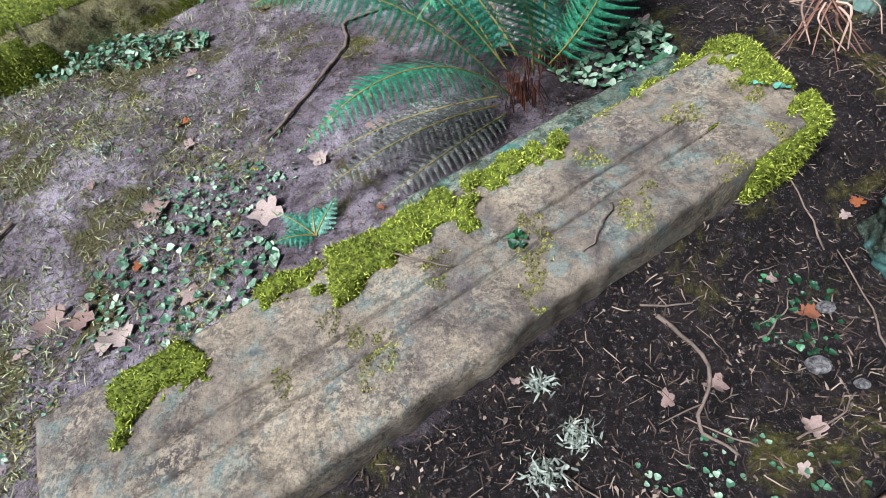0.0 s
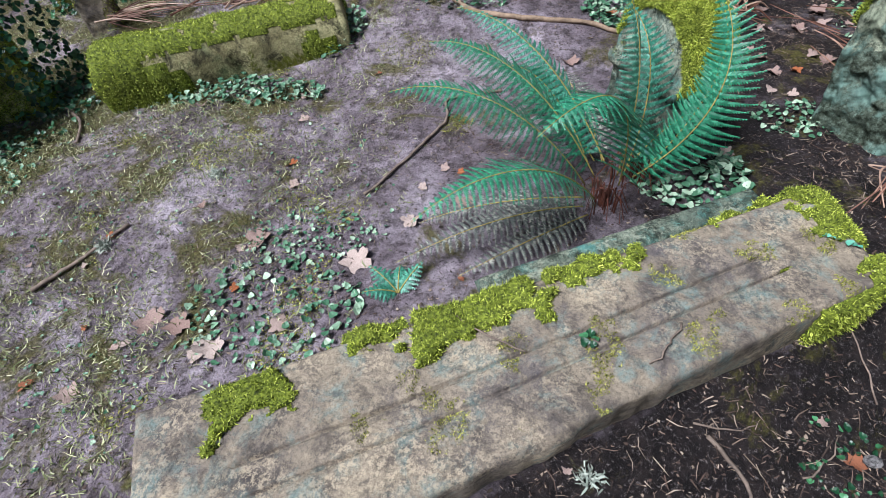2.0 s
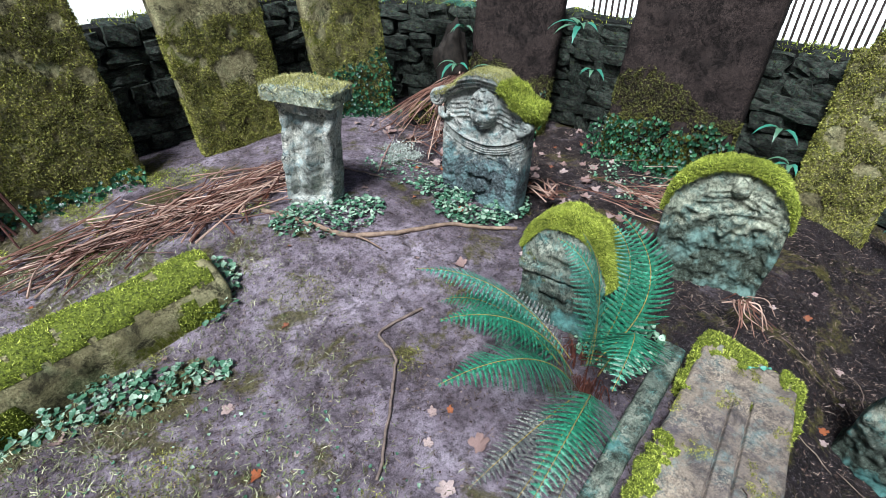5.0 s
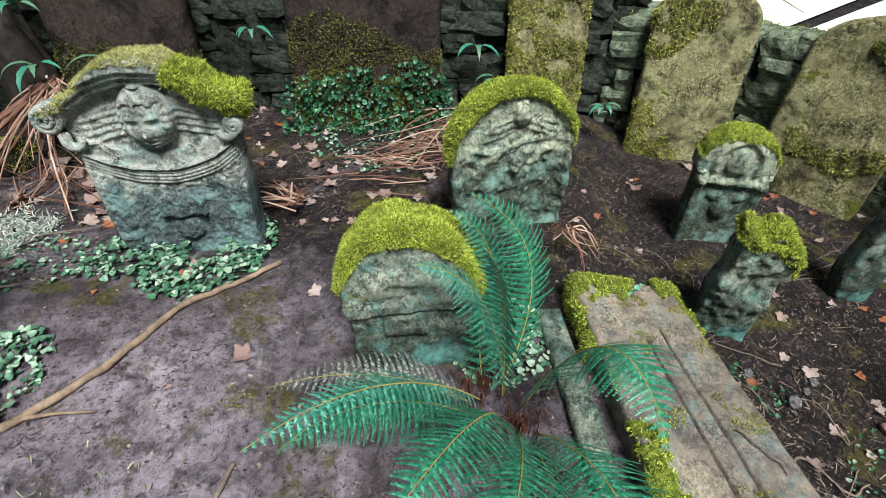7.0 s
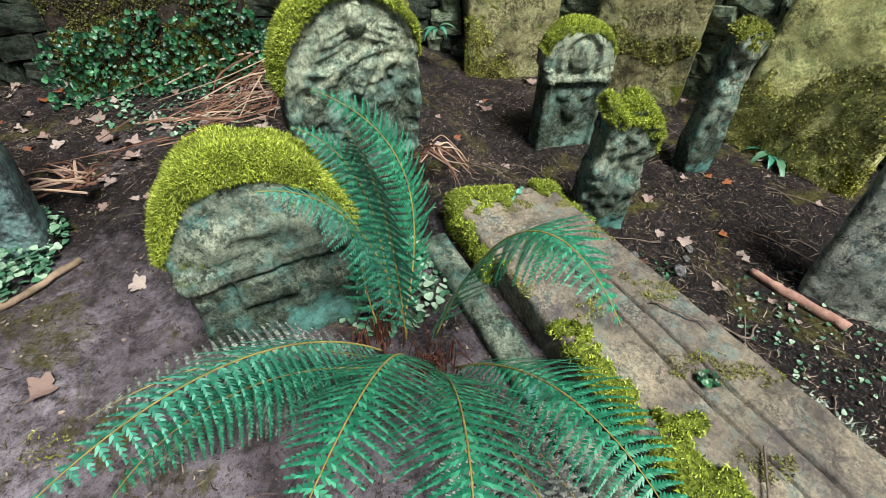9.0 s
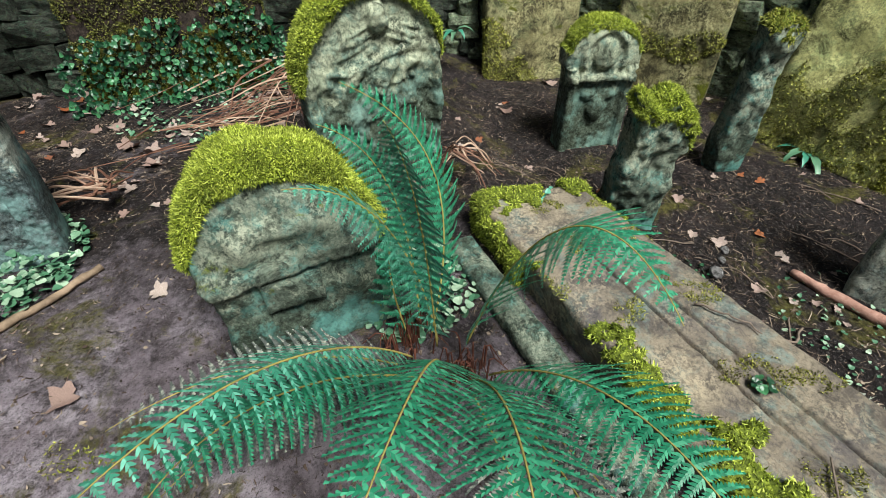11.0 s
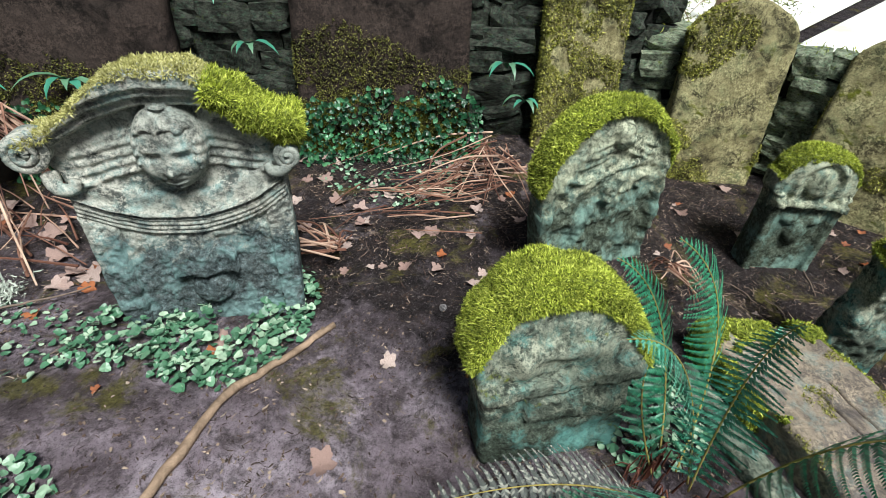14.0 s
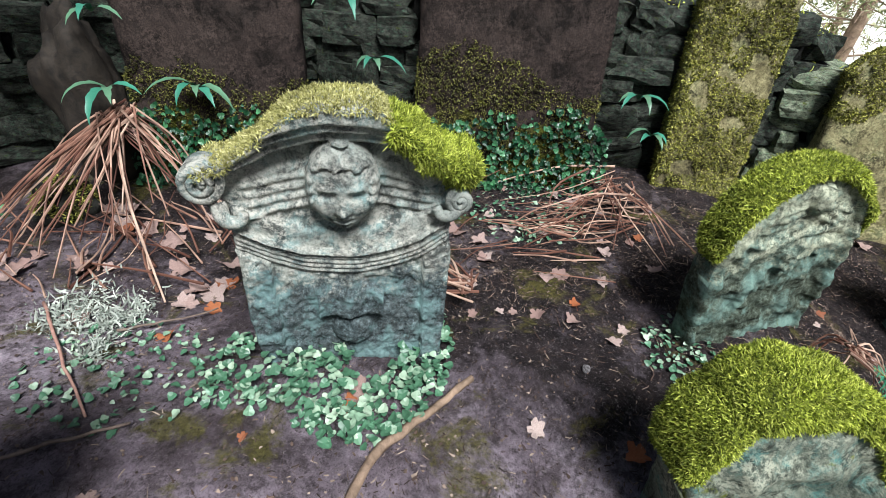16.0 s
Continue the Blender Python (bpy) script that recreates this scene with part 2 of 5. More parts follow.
LICHEN = blade_mat("grey_green_lichen", (0.25, 0.29, 0.24), (0.42, 0.46, 0.39), (0.6, 0.63, 0.55))
ROOT = wood_mat("red_brown_roots", (0.02, 0.01, 0.008), (0.10, 0.042, 0.032))
CROWNRED = wood_mat("rust_brown_scales", (0.035, 0.012, 0.008), (0.11, 0.036, 0.022))
PEAT = wood_mat("dark_peat", (0.008, 0.007, 0.006), (0.028, 0.022, 0.016))
PEBBLE = stone_mat("grey_pebble", (0.32, 0.30, 0.30), (0.22, 0.21, 0.21), (0.12, 0.11, 0.11), (0.25, 0.23, 0.23), 0.0, scale=6)
IRON = wood_mat("rusty_iron", (0.02, 0.015, 0.013), (0.05, 0.035, 0.03))


# ---- shared builders ----
def smooth01(x):
    x = min(1.0, max(0.0, x))
    return x * x * (3 - 2 * x)


def ground(x, y):
    """Height of the earth."""
    d = (x - 0.3) * 0.6 - (y - 1) * 0.8
    z = 0.04 + 0.17 * smooth01((y - 2.0) / 1.2) * smooth01((0.5 - x) / 1.0)
    z -= 0.22 * smooth01((d - 0.12) / 0.5) * smooth01((2.1 - y) / 0.9)
    z -= 0.10 * smooth01((-1.1 - x) / 0.8) * smooth01((1.4 - y) / 0.8)
    z += 0.022 * noise.noise((x * 1.7, y * 1.7, 0.3)) + 0.008 * noise.noise((x * 7, y * 7, 1.3)) + 0.004 * noise.noise((x * 22, y * 22, 2.3))
    return z


def mesh_object(name, verts, faces, mat, parent=None, label="", smooth=False):
    me = bpy.data.meshes.new(name)
    me.from_pydata(verts, [], faces)
    me.materials.append(mat)
    if smooth:
        me.polygons.foreach_set("use_smooth", [True] * len(me.polygons))
    me.update()
    ob = new(name, me)
    if parent is not None:
        ob.parent = parent
    if label:
        ob["label"] = label
    return ob


def part(name, bm, mat, parent=None, label="", smooth=True):
    me = bpy.data.meshes.new(name)
    bm.to_mesh(me)
    bm.free()
    me.materials.append(mat)
    if smooth:
        me.polygons.foreach_set("use_smooth", [True] * len(me.polygons))
    ob = new(name, me)
    if parent is not None:
        ob.parent = parent
    if label:
        ob["label"] = label
    return ob


def empty(name, m):
    ob = new(name)
    ob.matrix_world = m
    ob.empty_display_size = 0.05
    return ob


def fbm(p, scale, octaves=4):
    return noise.fractal(Vector(p) * scale, 0.9, 2.0, octaves)


def facing(base, right):
    """A pose at base whose x runs along right (a flat direction) and whose front looks along -y."""
    return Matrix.Translation(base) @ Matrix.Rotation(math.atan2(right[1], right[0]), 4, "Z")


def stone_mesh(half, top, thick, relief=None, nx=40, nz=52, rough=0.012, seed=0.0, sink=0.1, arris=0.02):
    """A standing stone: half(v) half width at height share v, top(s) height over s in -1..1, relief(x, z) carving proud of the face.
    Returns vertices and faces; front faces -y, foot sunk by sink."""
    V, F = [], []
    ids = {}

    def put(i, j, side):
        s, v = 2 * i / nx - 1, j / nz
        z = -sink + (top(s) + sink) * v
        x = s * half(max(0.0, z))
        e = min(1.0, min((1 - abs(s)) * half(z) / arris, (1 - v) * top(s) / arris))
        round_ = (1 - math.sqrt(max(0.0, 1 - (1 - e) ** 2))) * arris
        n = fbm((x + seed, z, side * 3.0), 5) * rough + fbm((x + seed, z, side * 9.0), 18) * rough * 0.45
        y = (thick / 2 - round_ + n) * (1 if side else -1)
        if not side and relief is not None:
            y -= relief(x, z)
        dx = fbm((seed, z, 4.0 + side), 6) * rough * (1 if abs(s) > 0.99 else 0.4)
        dz = fbm((x + seed, 2.0, side), 7) * rough * v
        V.append((x + dx, y, z + dz))
        return len(V) - 1

    for side in (0, 1):
        for j in range(nz + 1):
            for i in range(nx + 1):
                ids[i, j, side] = put(i, j, side)
    for j in range(nz):
        for i in range(nx):
            F.append((ids[i, j, 0], ids[i + 1, j, 0], ids[i + 1, j + 1, 0], ids[i, j + 1, 0]))
            F.append((ids[i, j, 1], ids[i, j + 1, 1], ids[i + 1, j + 1, 1], ids[i + 1, j, 1]))
    rim = [(i, nz) for i in range(nx, -1, -1)]
    for a, b in zip(rim, rim[1:]):
        F.append((ids[(*a, 0)], ids[(*a, 1)], ids[(*b, 1)], ids[(*b, 0)]))
    for j in range(nz):
        F.append((ids[0, j, 0], ids[0, j + 1, 0], ids[0, j + 1, 1], ids[0, j, 1]))
        F.append((ids[nx, j, 0], ids[nx, j, 1], ids[nx, j + 1, 1], ids[nx, j + 1, 0]))
    return V, F


def sample(V, F, count, weight, rng):
    """Points and normals spread over the faces, by area times weight(point, normal)."""
    Va = np.array(V)
    T = np.array([t for f in F for t in ((f[0], f[1], f[2]), (f[0], f[2], f[3])) if len(f) == 4])
    A, B, C = Va[T[:, 0]], Va[T[:, 1]], Va[T[:, 2]]
    N = np.cross(B - A, C - A)
    area = np.linalg.norm(N, axis=1) + 1e-12
    N = N / area[:, None]
    mid = (A + B + C) / 3
    w = area * np.array([max(0.0, weight(m, n)) for m, n in zip(mid, N)])
    if w.sum() <= 0:
        return np.zeros((0, 3)), np.zeros((0, 3))
    pick = rng.choice(len(T), count, p=w / w.sum())
    u, v = rng.random((2, count))
    flip = u + v > 1
    u[flip], v[flip] = 1 - u[flip], 1 - v[flip]
    return A[pick] + (B - A)[pick] * u[:, None] + (C - A)[pick] * v[:, None], N[pick]


def blades(name, P, N, length, width, mat, parent, rng, spread=0.7, droop=0.0, label=""):
    """Many little pointed blades that stand on the points P along the normals N, as one mesh."""
    n = len(P)
    if not n:
        return None
    D = N + rng.normal(0, spread, (n, 3))
    D[:, 2] -= droop
    D /= np.linalg.norm(D, axis=1)[:, None] + 1e-9
    S = np.cross(D, rng.normal(0, 1, (n, 3)))
    S /= np.linalg.norm(S, axis=1)[:, None] + 1e-9
    L = length * rng.uniform(0.5, 1.3, n)[:, None]
    W = width * rng.uniform(0.6, 1.3, n)[:, None]
    base = P - N * 0.004
    bend = rng.normal(0, 0.25, (n, 3)) * L
    verts = np.stack([base - S * W / 2, base + S * W / 2, base + D * L * 0.6 + S * W / 2, base + D * L * 0.6 - S * W / 2, base + D * L + bend], 1).reshape(-1, 3)
    k = np.arange(n) * 5
    faces = [(a, a + 1, a + 2, a + 3) for a in k] + [(a + 3, a + 2, a + 4) for a in k]
    ob = mesh_object(name, verts.tolist(), faces, mat, parent, label)
    return tagged(ob, kind="stuff")


def tube(points, radius, sides=6, taper=0.6, wobble=0.0, seed=0):
    """Vertices and faces of a bent round stick through the points."""
    pts = [Vector(p) for p in points]
    V, F = [], []
    up = Vector((0.13, 0.2, 1)).normalized()
    n = len(pts)
    for i, p in enumerate(pts):
        d = (pts[min(i + 1, n - 1)] - pts[max(i - 1, 0)]).normalized()
        a = d.cross(up)
        if a.length < 0.1:
            a = d.cross(Vector((1, 0, 0)))
        a.normalize()
        b = d.cross(a)
        r = radius * (1 - (1 - taper) * i / max(1, n - 1))
        for k in range(sides):
            t = 2 * math.pi * k / sides
            rr = r * (1 + wobble * noise.noise((i * 0.9 + seed, k * 1.3, seed)))
            V.append(p + (a * math.cos(t) + b * math.sin(t)) * rr)
    for i in range(n - 1):
        for k in range(sides):
            F.append((i * sides + k, i * sides + (k + 1) % sides, (i + 1) * sides + (k + 1) % sides, (i + 1) * sides + k))
    F.append(tuple(range(sides - 1, -1, -1)))
    F.append(tuple((n - 1) * sides + k for k in range(sides)))
    return V, F


def join(shells):
    V, F = [], []
    for v, f in shells:
        o = len(V)
        V += [tuple(p) for p in v]
        F += [tuple(i + o for i in q) for q in f]
    return V, F


def on_ground(x, y, dz=0.0):
    return Vector((x, y, ground(x, y) + dz))


def spline(points, n):
    """A smooth line of n points through the given ones."""
    pts = [Vector(p) for p in points]
    pts = [2 * pts[0] - pts[1]] + pts + [2 * pts[-1] - pts[-2]]
    out = []
    for k in range(n):
        t = k / (n - 1) * (len(pts) - 3)
        i = min(int(t), len(pts) - 4)
        u = t - i
        a, b, c, d = pts[i:i + 4]
        out.append(0.5 * (2 * b + (c - a) * u + (2 * a - 5 * b + 4 * c - d) * u * u + (3 * b - a - 3 * c + d) * u ** 3))
    return out


# ---- the ground: one sheet, fine where one walks ----
def ground_axis(lo, hi, a, b, step):
    fine = list(np.arange(a, b + 1e-6, step))
    out = [a - (a - lo) * (k / 14) ** 2.2 for k in range(14, 0, -1)]
    return out + fine + [b + (hi - b) * (k / 14) ** 2.2 for k in range(1, 15)]


gx, gy = ground_axis(-70, 70, -4.2, 3.2, 0.035), ground_axis(-70, 70, -1.2, 5.6, 0.035)
gv = [(x, y, ground(x, y) if -6 < x < 5 and -4 < y < 8 else 0.02) for y in gy for x in gx]
gn = len(gx)
gf = [(j * gn + i, j * gn + i + 1, (j + 1) * gn + i + 1, (j + 1) * gn + i) for j in range(len(gy) - 1) for i in range(gn - 1)]
earth = mesh_object("ground", gv, gf, MUD, smooth=True)
tagged(earth, "damp mauve-brown earth with moss patches and trodden mud", "ground", kind="structure")


def beyond(name, pts):
    """Open land outside the wall, painted near-white for the glare of full daylight."""
    ob = mesh_object(name, [(x, y, 0.055) for x, y in pts], [tuple(range(len(pts)))], FIELD)
    return tagged(ob, "field beyond the graveyard wall, painted near-white for daylight glare", "field", kind="structure")


beyond("ground_field_east", [(4.0, 1.0), (60, -30), (60, 60), (3.2, 60), (2.6, 5.2), (3.3, 3.4)])
beyond("ground_field_north", [(-50, 50), (-50, 8), (-5.2, 4.6), (-2.5, 5.6), (0.6, 6.7), (2.5, 6.2), (3.1, 60)])
beyond("ground_field_south", [(3.9, 0.9), (3.3, -0.3), (2.0, -1.7), (6, -30), (59, -31)])


# ---- dry-stone walls ----
def rubble_shape(seed, mat):
    bm = bmesh.new()
    bmesh.ops.create_cube(bm, size=1)
    bmesh.ops.subdivide_edges(bm, edges=bm.edges[:], cuts=2, use_grid_fill=True)
    rng = random.Random(seed)
    sx, sy = rng.uniform(0.8, 1.2), rng.uniform(0.85, 1.1)
    for v in bm.verts:
        p = v.co.copy()
        q = p.normalized() * 0.62
        p = p.lerp(q, 0.28)
        p += Vector((noise.noise(p * 2 + Vector((seed, 0, 0))), noise.noise(p * 2 + Vector((0, seed, 5))), noise.noise(p * 2 + Vector((7, 0, seed))))) * 0.13
        v.co = Vector((p.x * sx, p.y * sy, p.z))
    me = bpy.data.meshes.new("stone")
    bm.to_mesh(me)
    bm.free()
    me.polygons.foreach_set("use_smooth", [False] * len(me.polygons))
    me.materials.append(mat)
    return me


RUBBLE_SHAPES = [rubble_shape(k * 3.7, SHADERUBBLE) for k in range(9)]
GREEN_SHAPES = [rubble_shape(k * 3.7, LITGREENRUBBLE) for k in range(9)]


def dry_wall(name, line, height, thick, label, course=0.13, length=0.24, seed=1, cap_moss=0, shapes=RUBBLE_SHAPES):
    """A wall of laid stones along a bent line, with a near-black core that paints the shade in its joints, in courses;
    each stone a piece of its own.
    """
    rng = random.Random(seed)
    nrng = np.random.default_rng(seed)
    pts = [Vector((x, y, 0)) for x, y in line]
    wall = empty(name, Matrix.Translation((*line[0], ground(*line[0]))))
    tagged(wall, label, "wall", kind="structure")
    inv = wall.matrix_world.inverted()
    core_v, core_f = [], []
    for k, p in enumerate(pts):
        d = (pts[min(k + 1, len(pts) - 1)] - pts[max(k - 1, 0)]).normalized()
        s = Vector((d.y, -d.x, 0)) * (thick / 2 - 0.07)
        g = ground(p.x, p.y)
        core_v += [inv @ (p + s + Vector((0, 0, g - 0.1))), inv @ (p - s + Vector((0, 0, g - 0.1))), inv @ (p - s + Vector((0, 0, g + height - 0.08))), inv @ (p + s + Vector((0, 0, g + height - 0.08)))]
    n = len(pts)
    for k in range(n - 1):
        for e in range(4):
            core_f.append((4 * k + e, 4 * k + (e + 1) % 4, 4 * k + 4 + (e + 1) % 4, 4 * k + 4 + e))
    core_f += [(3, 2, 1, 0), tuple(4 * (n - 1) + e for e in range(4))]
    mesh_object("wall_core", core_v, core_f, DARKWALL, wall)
    tops = []
    rows = int(height / course)
    for a, b in zip(pts, pts[1:]):
        d = b - a
        run, yaw = d.length, math.atan2(d.y, d.x)
        d.normalize()
        side = Vector((d.y, -d.x, 0))
        for r in range(rows):
            x = rng.uniform(-0.1, 0.05)
            while x < run:
                w = length * rng.uniform(0.6, 1.45)
                h = course * rng.uniform(0.92, 1.22)
                c = a + d * (x + w / 2)
                z = ground(c.x, c.y) + (r + 0.5) * course + rng.uniform(-0.015, 0.015)
                c = c + side * (thick / 2 - 0.10 + rng.uniform(-0.03, 0.035)) if r < rows - 1 else c
                ob = new("stone", rng.choice(shapes))
                ob.parent = wall
                m = Matrix.Translation((c.x, c.y, z)) @ Matrix.Rotation(yaw + rng.uniform(-0.12, 0.12), 4, "Z") @ Matrix.Rotation(rng.uniform(-0.12, 0.12), 4, "Y")
                ob.matrix_local = inv @ m @ Matrix.Diagonal((w, thick * (0.62 if r < rows - 1 else 0.95), h, 1))
                if r == rows - 1:
                    tops.append((c.x, c.y, z + h * 0.5, w, yaw))
                x += w * 0.97
    if cap_moss:
        P = []
        for x, y, z, w, yaw in tops:
            for _ in range(cap_moss):
                u, v = nrng.uniform(-0.55, 0.55) * w, nrng.uniform(-0.42, 0.42) * thick
                P.append((x + u * math.cos(yaw) - v * math.sin(yaw), y + u * math.sin(yaw) + v * math.cos(yaw), z + 0.02 - 0.1 * abs(v / thick) ** 2 + nrng.uniform(-0.015, 0.012)))
        P = np.array(P) - np.array(wall.matrix_world.translation)
        blades("moss", P, np.tile((0.0, 0.0, 1.0), (len(P), 1)), 0.03 if cap_moss < 500 else 0.05, 0.006 if cap_moss < 500 else 0.011, MOSS if cap_moss < 500 else DRYMOSS, wall, nrng, 0.8, label="bright green moss along the wall top")
    return wall


dry_wall("wall_north", [(-5.2, 2.9), (-4.0, 3.55), (-2.9, 4.25), (-1.7, 4.85), (-0.6, 5.35), (0.4, 5.75)], 1.0, 0.34, "mossy dry-stone wall behind the tall headstones, darkened with painted shade", seed=3, cap_moss=60)
dry_wall("wall_north_east", [(0.4, 5.75), (1.25, 5.2), (1.75, 4.3), (2.1, 3.4), (2.4, 2.6), (2.85, 1.7)], 1.0, 0.34, "mossy dry-stone wall with ferns in its joints, darkened with painted shade", seed=5, cap_moss=60)
dry_wall("wall_east", [(2.85, 1.7), (3.0, 0.9), (2.65, 0.1), (2.1, -0.6), (1.3, -1.15), (0.3, -1.6)], 0.85, 0.34, "tumbled green-lichened dry-stone wall", seed=7, cap_moss=25, shapes=GREEN_SHAPES)
dry_wall("wall_west", [(-4.6, 0.2), (-4.05, 0.9), (-3.45, 1.55)], 1.05, 0.5, "rough wall of large squared stones with a thick moss top", course=0.21, length=0.32, seed=11, cap_moss=2600, shapes=GREEN_SHAPES)
# Added backing wall: hides the bright sky gap behind the rough stones.
dry_wall("wall_west_backing", [(-5.0, -0.2), (-5.35, 1.3), (-5.2, 2.9)], 1.9, 0.34, "tall wall added as a dark backing behind the rough stones", course=0.2, length=0.4, seed=15)
dry_wall("wall_south", [(0.3, -1.6), (-2.0, -2.2), (-4.6, -1.6), (-4.9, 0.0)], 0.8, 0.34, "low dry-stone wall closing the burial ground", course=0.2, length=0.4, seed=13)


# ---- standing stones ----
def arch(h, drop, power=2.0):
    return lambda s: h - drop * abs(s) ** power


def moss_on(parent, V, F, name, count, length, width, mat, weight, label, rng, pile=None):
    """A bed of moss that swells out of the stone where weight says so, thick with little blades."""
    pile = length * 1.1 if pile is None else pile
    Va = np.array(V)
    nrm, keep, full, chosen = np.zeros_like(Va), np.zeros(len(V), bool), np.ones(len(V), bool), []
    for f in F:
        if len(f) != 4:
            continue
        a, b, c, d = Va[list(f)]
        n = np.cross(c - a, d - b)
        n /= np.linalg.norm(n) + 1e-12
        idx = list(f)
        nrm[idx] += n
        if weight((a + b + c + d) / 4, n) > 0:
            keep[idx] = True
            chosen.append(f)
        else:
            full[idx] = False
    if not chosen:
        return None
    nrm /= np.linalg.norm(nrm, axis=1)[:, None] + 1e-12
    lift = np.array([(pile * (0.55 + 0.75 * max(0.0, noise.noise(Vector(p) * 16) + 0.5)) if full[k] else 0.002) if keep[k] else 0.0 for k, p in enumerate(Va)])
    B = (Va + nrm * lift[:, None]).tolist()
    used = sorted({i for f in chosen for i in f})
    back = {i: k for k, i in enumerate(used)}
    BV, BF = [B[i] for i in used], [tuple(back[i] for i in f) for f in chosen]
    P, N = sample(BV, BF, count, lambda p, n: 1.0, rng)
    ob = blades(name, P, N, length, width, mat, parent, rng, 0.75, 0.15, label)
    if length > 0.012:
        mesh_object("moss_bed", BV, BF, MOSSBED, ob, smooth=True)
    return ob


def headstone(name, base, right, half, top, thick, mat, label, relief=None, lean=0.0, tilt=0.0, seed=0.0, moss=None, rough=0.012, nx=40, nz=52, sink=0.12, arris=0.02, size=1.0):
    """lean: degrees it leans back; tilt: degrees to its own right. moss: list of (name, count, length, width, material, weight, label)."""
    stone = empty(name, facing((base[0], base[1], ground(*base[:2])), right) @ pose(0, 0, 0, -lean, tilt, 0) @ Matrix.Scale(size, 4))
    tagged(stone, label, "headstone")
    V, F = stone_mesh(half, top, thick, relief, nx, nz, rough, seed, sink, arris)
    mesh_object("slab", V, F, mat, stone, smooth=True)
    rng = np.random.default_rng(int(seed * 10) + 17)
    for nm, count, length, width, m, weight, lab in moss or ():
        moss_on(stone, V, F, nm, count, length, width, m, weight, lab, rng)
    return stone


def bumpy(p, scale, cut, seed=0.0):
    """1 inside drifts of noise, 0 outside."""
    return 1.0 if noise.noise((p[0] * scale + seed, p[1] * scale, p[2] * scale + seed)) > cut else 0.0


def gauss(x, z, cx, cz, rx, rz):
    return math.exp(-((x - cx) / rx) ** 2 - ((z - cz) / rz) ** 2)


def dome(x, z, cx, cz, rx, rz):
    q = 1 - ((x - cx) / rx) ** 2 - ((z - cz) / rz) ** 2
    return math.sqrt(q) if q > 0 else 0.0


# the cherub stone: scrolled pediment, child's face between wings, open book below
def cherub_relief(x, z):
    r = 0.0
    arch_z = 0.925 - 1.05 * x * x if abs(x) < 0.33 else 0.81
    inner = arch_z - 0.085
    if z > inner:
        q = z - inner
        r += 0.026 * smooth01(q / 0.010) + 0.020 * smooth01((q - 0.028) / 0.010) + 0.018 * smooth01((q - 0.055) / 0.010)
    bowl = 0.478 + 1.05 * x * x
    if bowl < z <= inner:
        r -= 0.026
        for side in (-1, 1):
            u = side * x
            if 0.08 < u < 0.31:
                w = z - 0.685 + 0.20 * (u - 0.16)
                r += (0.010 + 0.0045 * math.sin(w * 200) + 0.002 * math.sin(u * 110 + w * 60)) * smooth01((0.075 - abs(w)) / 0.02) * smooth01((0.31 - u) / 0.04)
        r += 0.020 * smooth01((bowl + 0.075 + 0.006 * math.sin(x * 70) - z) / 0.012)
    elif z <= bowl:
        r += 0.024 * smooth01((z - bowl + 0.016) / 0.010)
        q = bowl - z
        if 0.02 < q < 0.075:
            r += 0.010 + 0.005 * math.sin(q * 380)
    fz = 0.712
    x -= 0.004
    # head with a cap of short hair, brow, eyes, nose, lips and chin
    r += 0.100 * dome(x, z, 0.0, fz, 0.106 - 0.12 * max(0.0, fz - 0.05 - z), 0.136) ** 0.62
    if z > fz + 0.070 - 0.9 * x * x + 0.006 * math.sin(x * 110):
        r += 0.013 * smooth01(dome(x, z, 0.0, fz, 0.104, 0.138) / 0.4) * (1 + 0.35 * math.sin(x * 95) * math.sin(z * 75 + x * 40))
    r += 0.010 * gauss(x, z, 0.0, fz - 0.035, 0.010, 0.040) + 0.020 * gauss(x, z, 0.0, fz - 0.062, 0.017, 0.014)
    for side in (-1, 1):
        r -= 0.021 * gauss(x, z, side * 0.040, fz - 0.012, 0.022, 0.011)
        r += 0.010 * gauss(x, z, side * 0.040, fz - 0.014, 0.011, 0.006)
        r += 0.009 * gauss(x, z, side * 0.042, fz + 0.012, 0.028, 0.007)
        r += 0.008 * gauss(x, z, side * 0.055, fz - 0.060, 0.022, 0.026)
        r -= 0.006 * gauss(x, z, side * 0.026, fz - 0.075, 0.006, 0.014)
    r -= 0.014 * gauss(x, z, 0.0, fz - 0.094, 0.026, 0.0045) + 0.008 * gauss(x, z, 0.0, fz - 0.112, 0.020, 0.005)
    r += 0.009 * gauss(x, z, 0.0, fz - 0.086, 0.020, 0.005) + 0.010 * gauss(x, z, 0.0, fz - 0.103, 0.018, 0.006) + 0.012 * gauss(x, z, 0.0, fz - 0.124, 0.022, 0.012)
    if z < bowl - 0.08:
        r += 0.008 * fbm((x, z, 4.0), 16, 4) + 0.005 * fbm((x, z, 8.0), 48, 3)
        if abs(x) > 0.235:
            r += 0.026
        if abs(x) < 0.105 and 0.24 < z < 0.335 - 0.016 * math.cos(x * 60):
            r += 0.055 - 0.02 * abs(math.sin(abs(x) * 28))
        r += 0.045 * dome(x, z, 0.0, 0.165, 0.07, 0.070)
    return r


def cherub_half(z):
    return 0.325 + 0.055 * smooth01((z - 0.64) / 0.08) - 0.015 * smooth01((0.3 - z) / 0.3)


def cherub_top(s):
    return 0.945 - 0.175 * smooth01((abs(s) - 0.12) / 0.85)


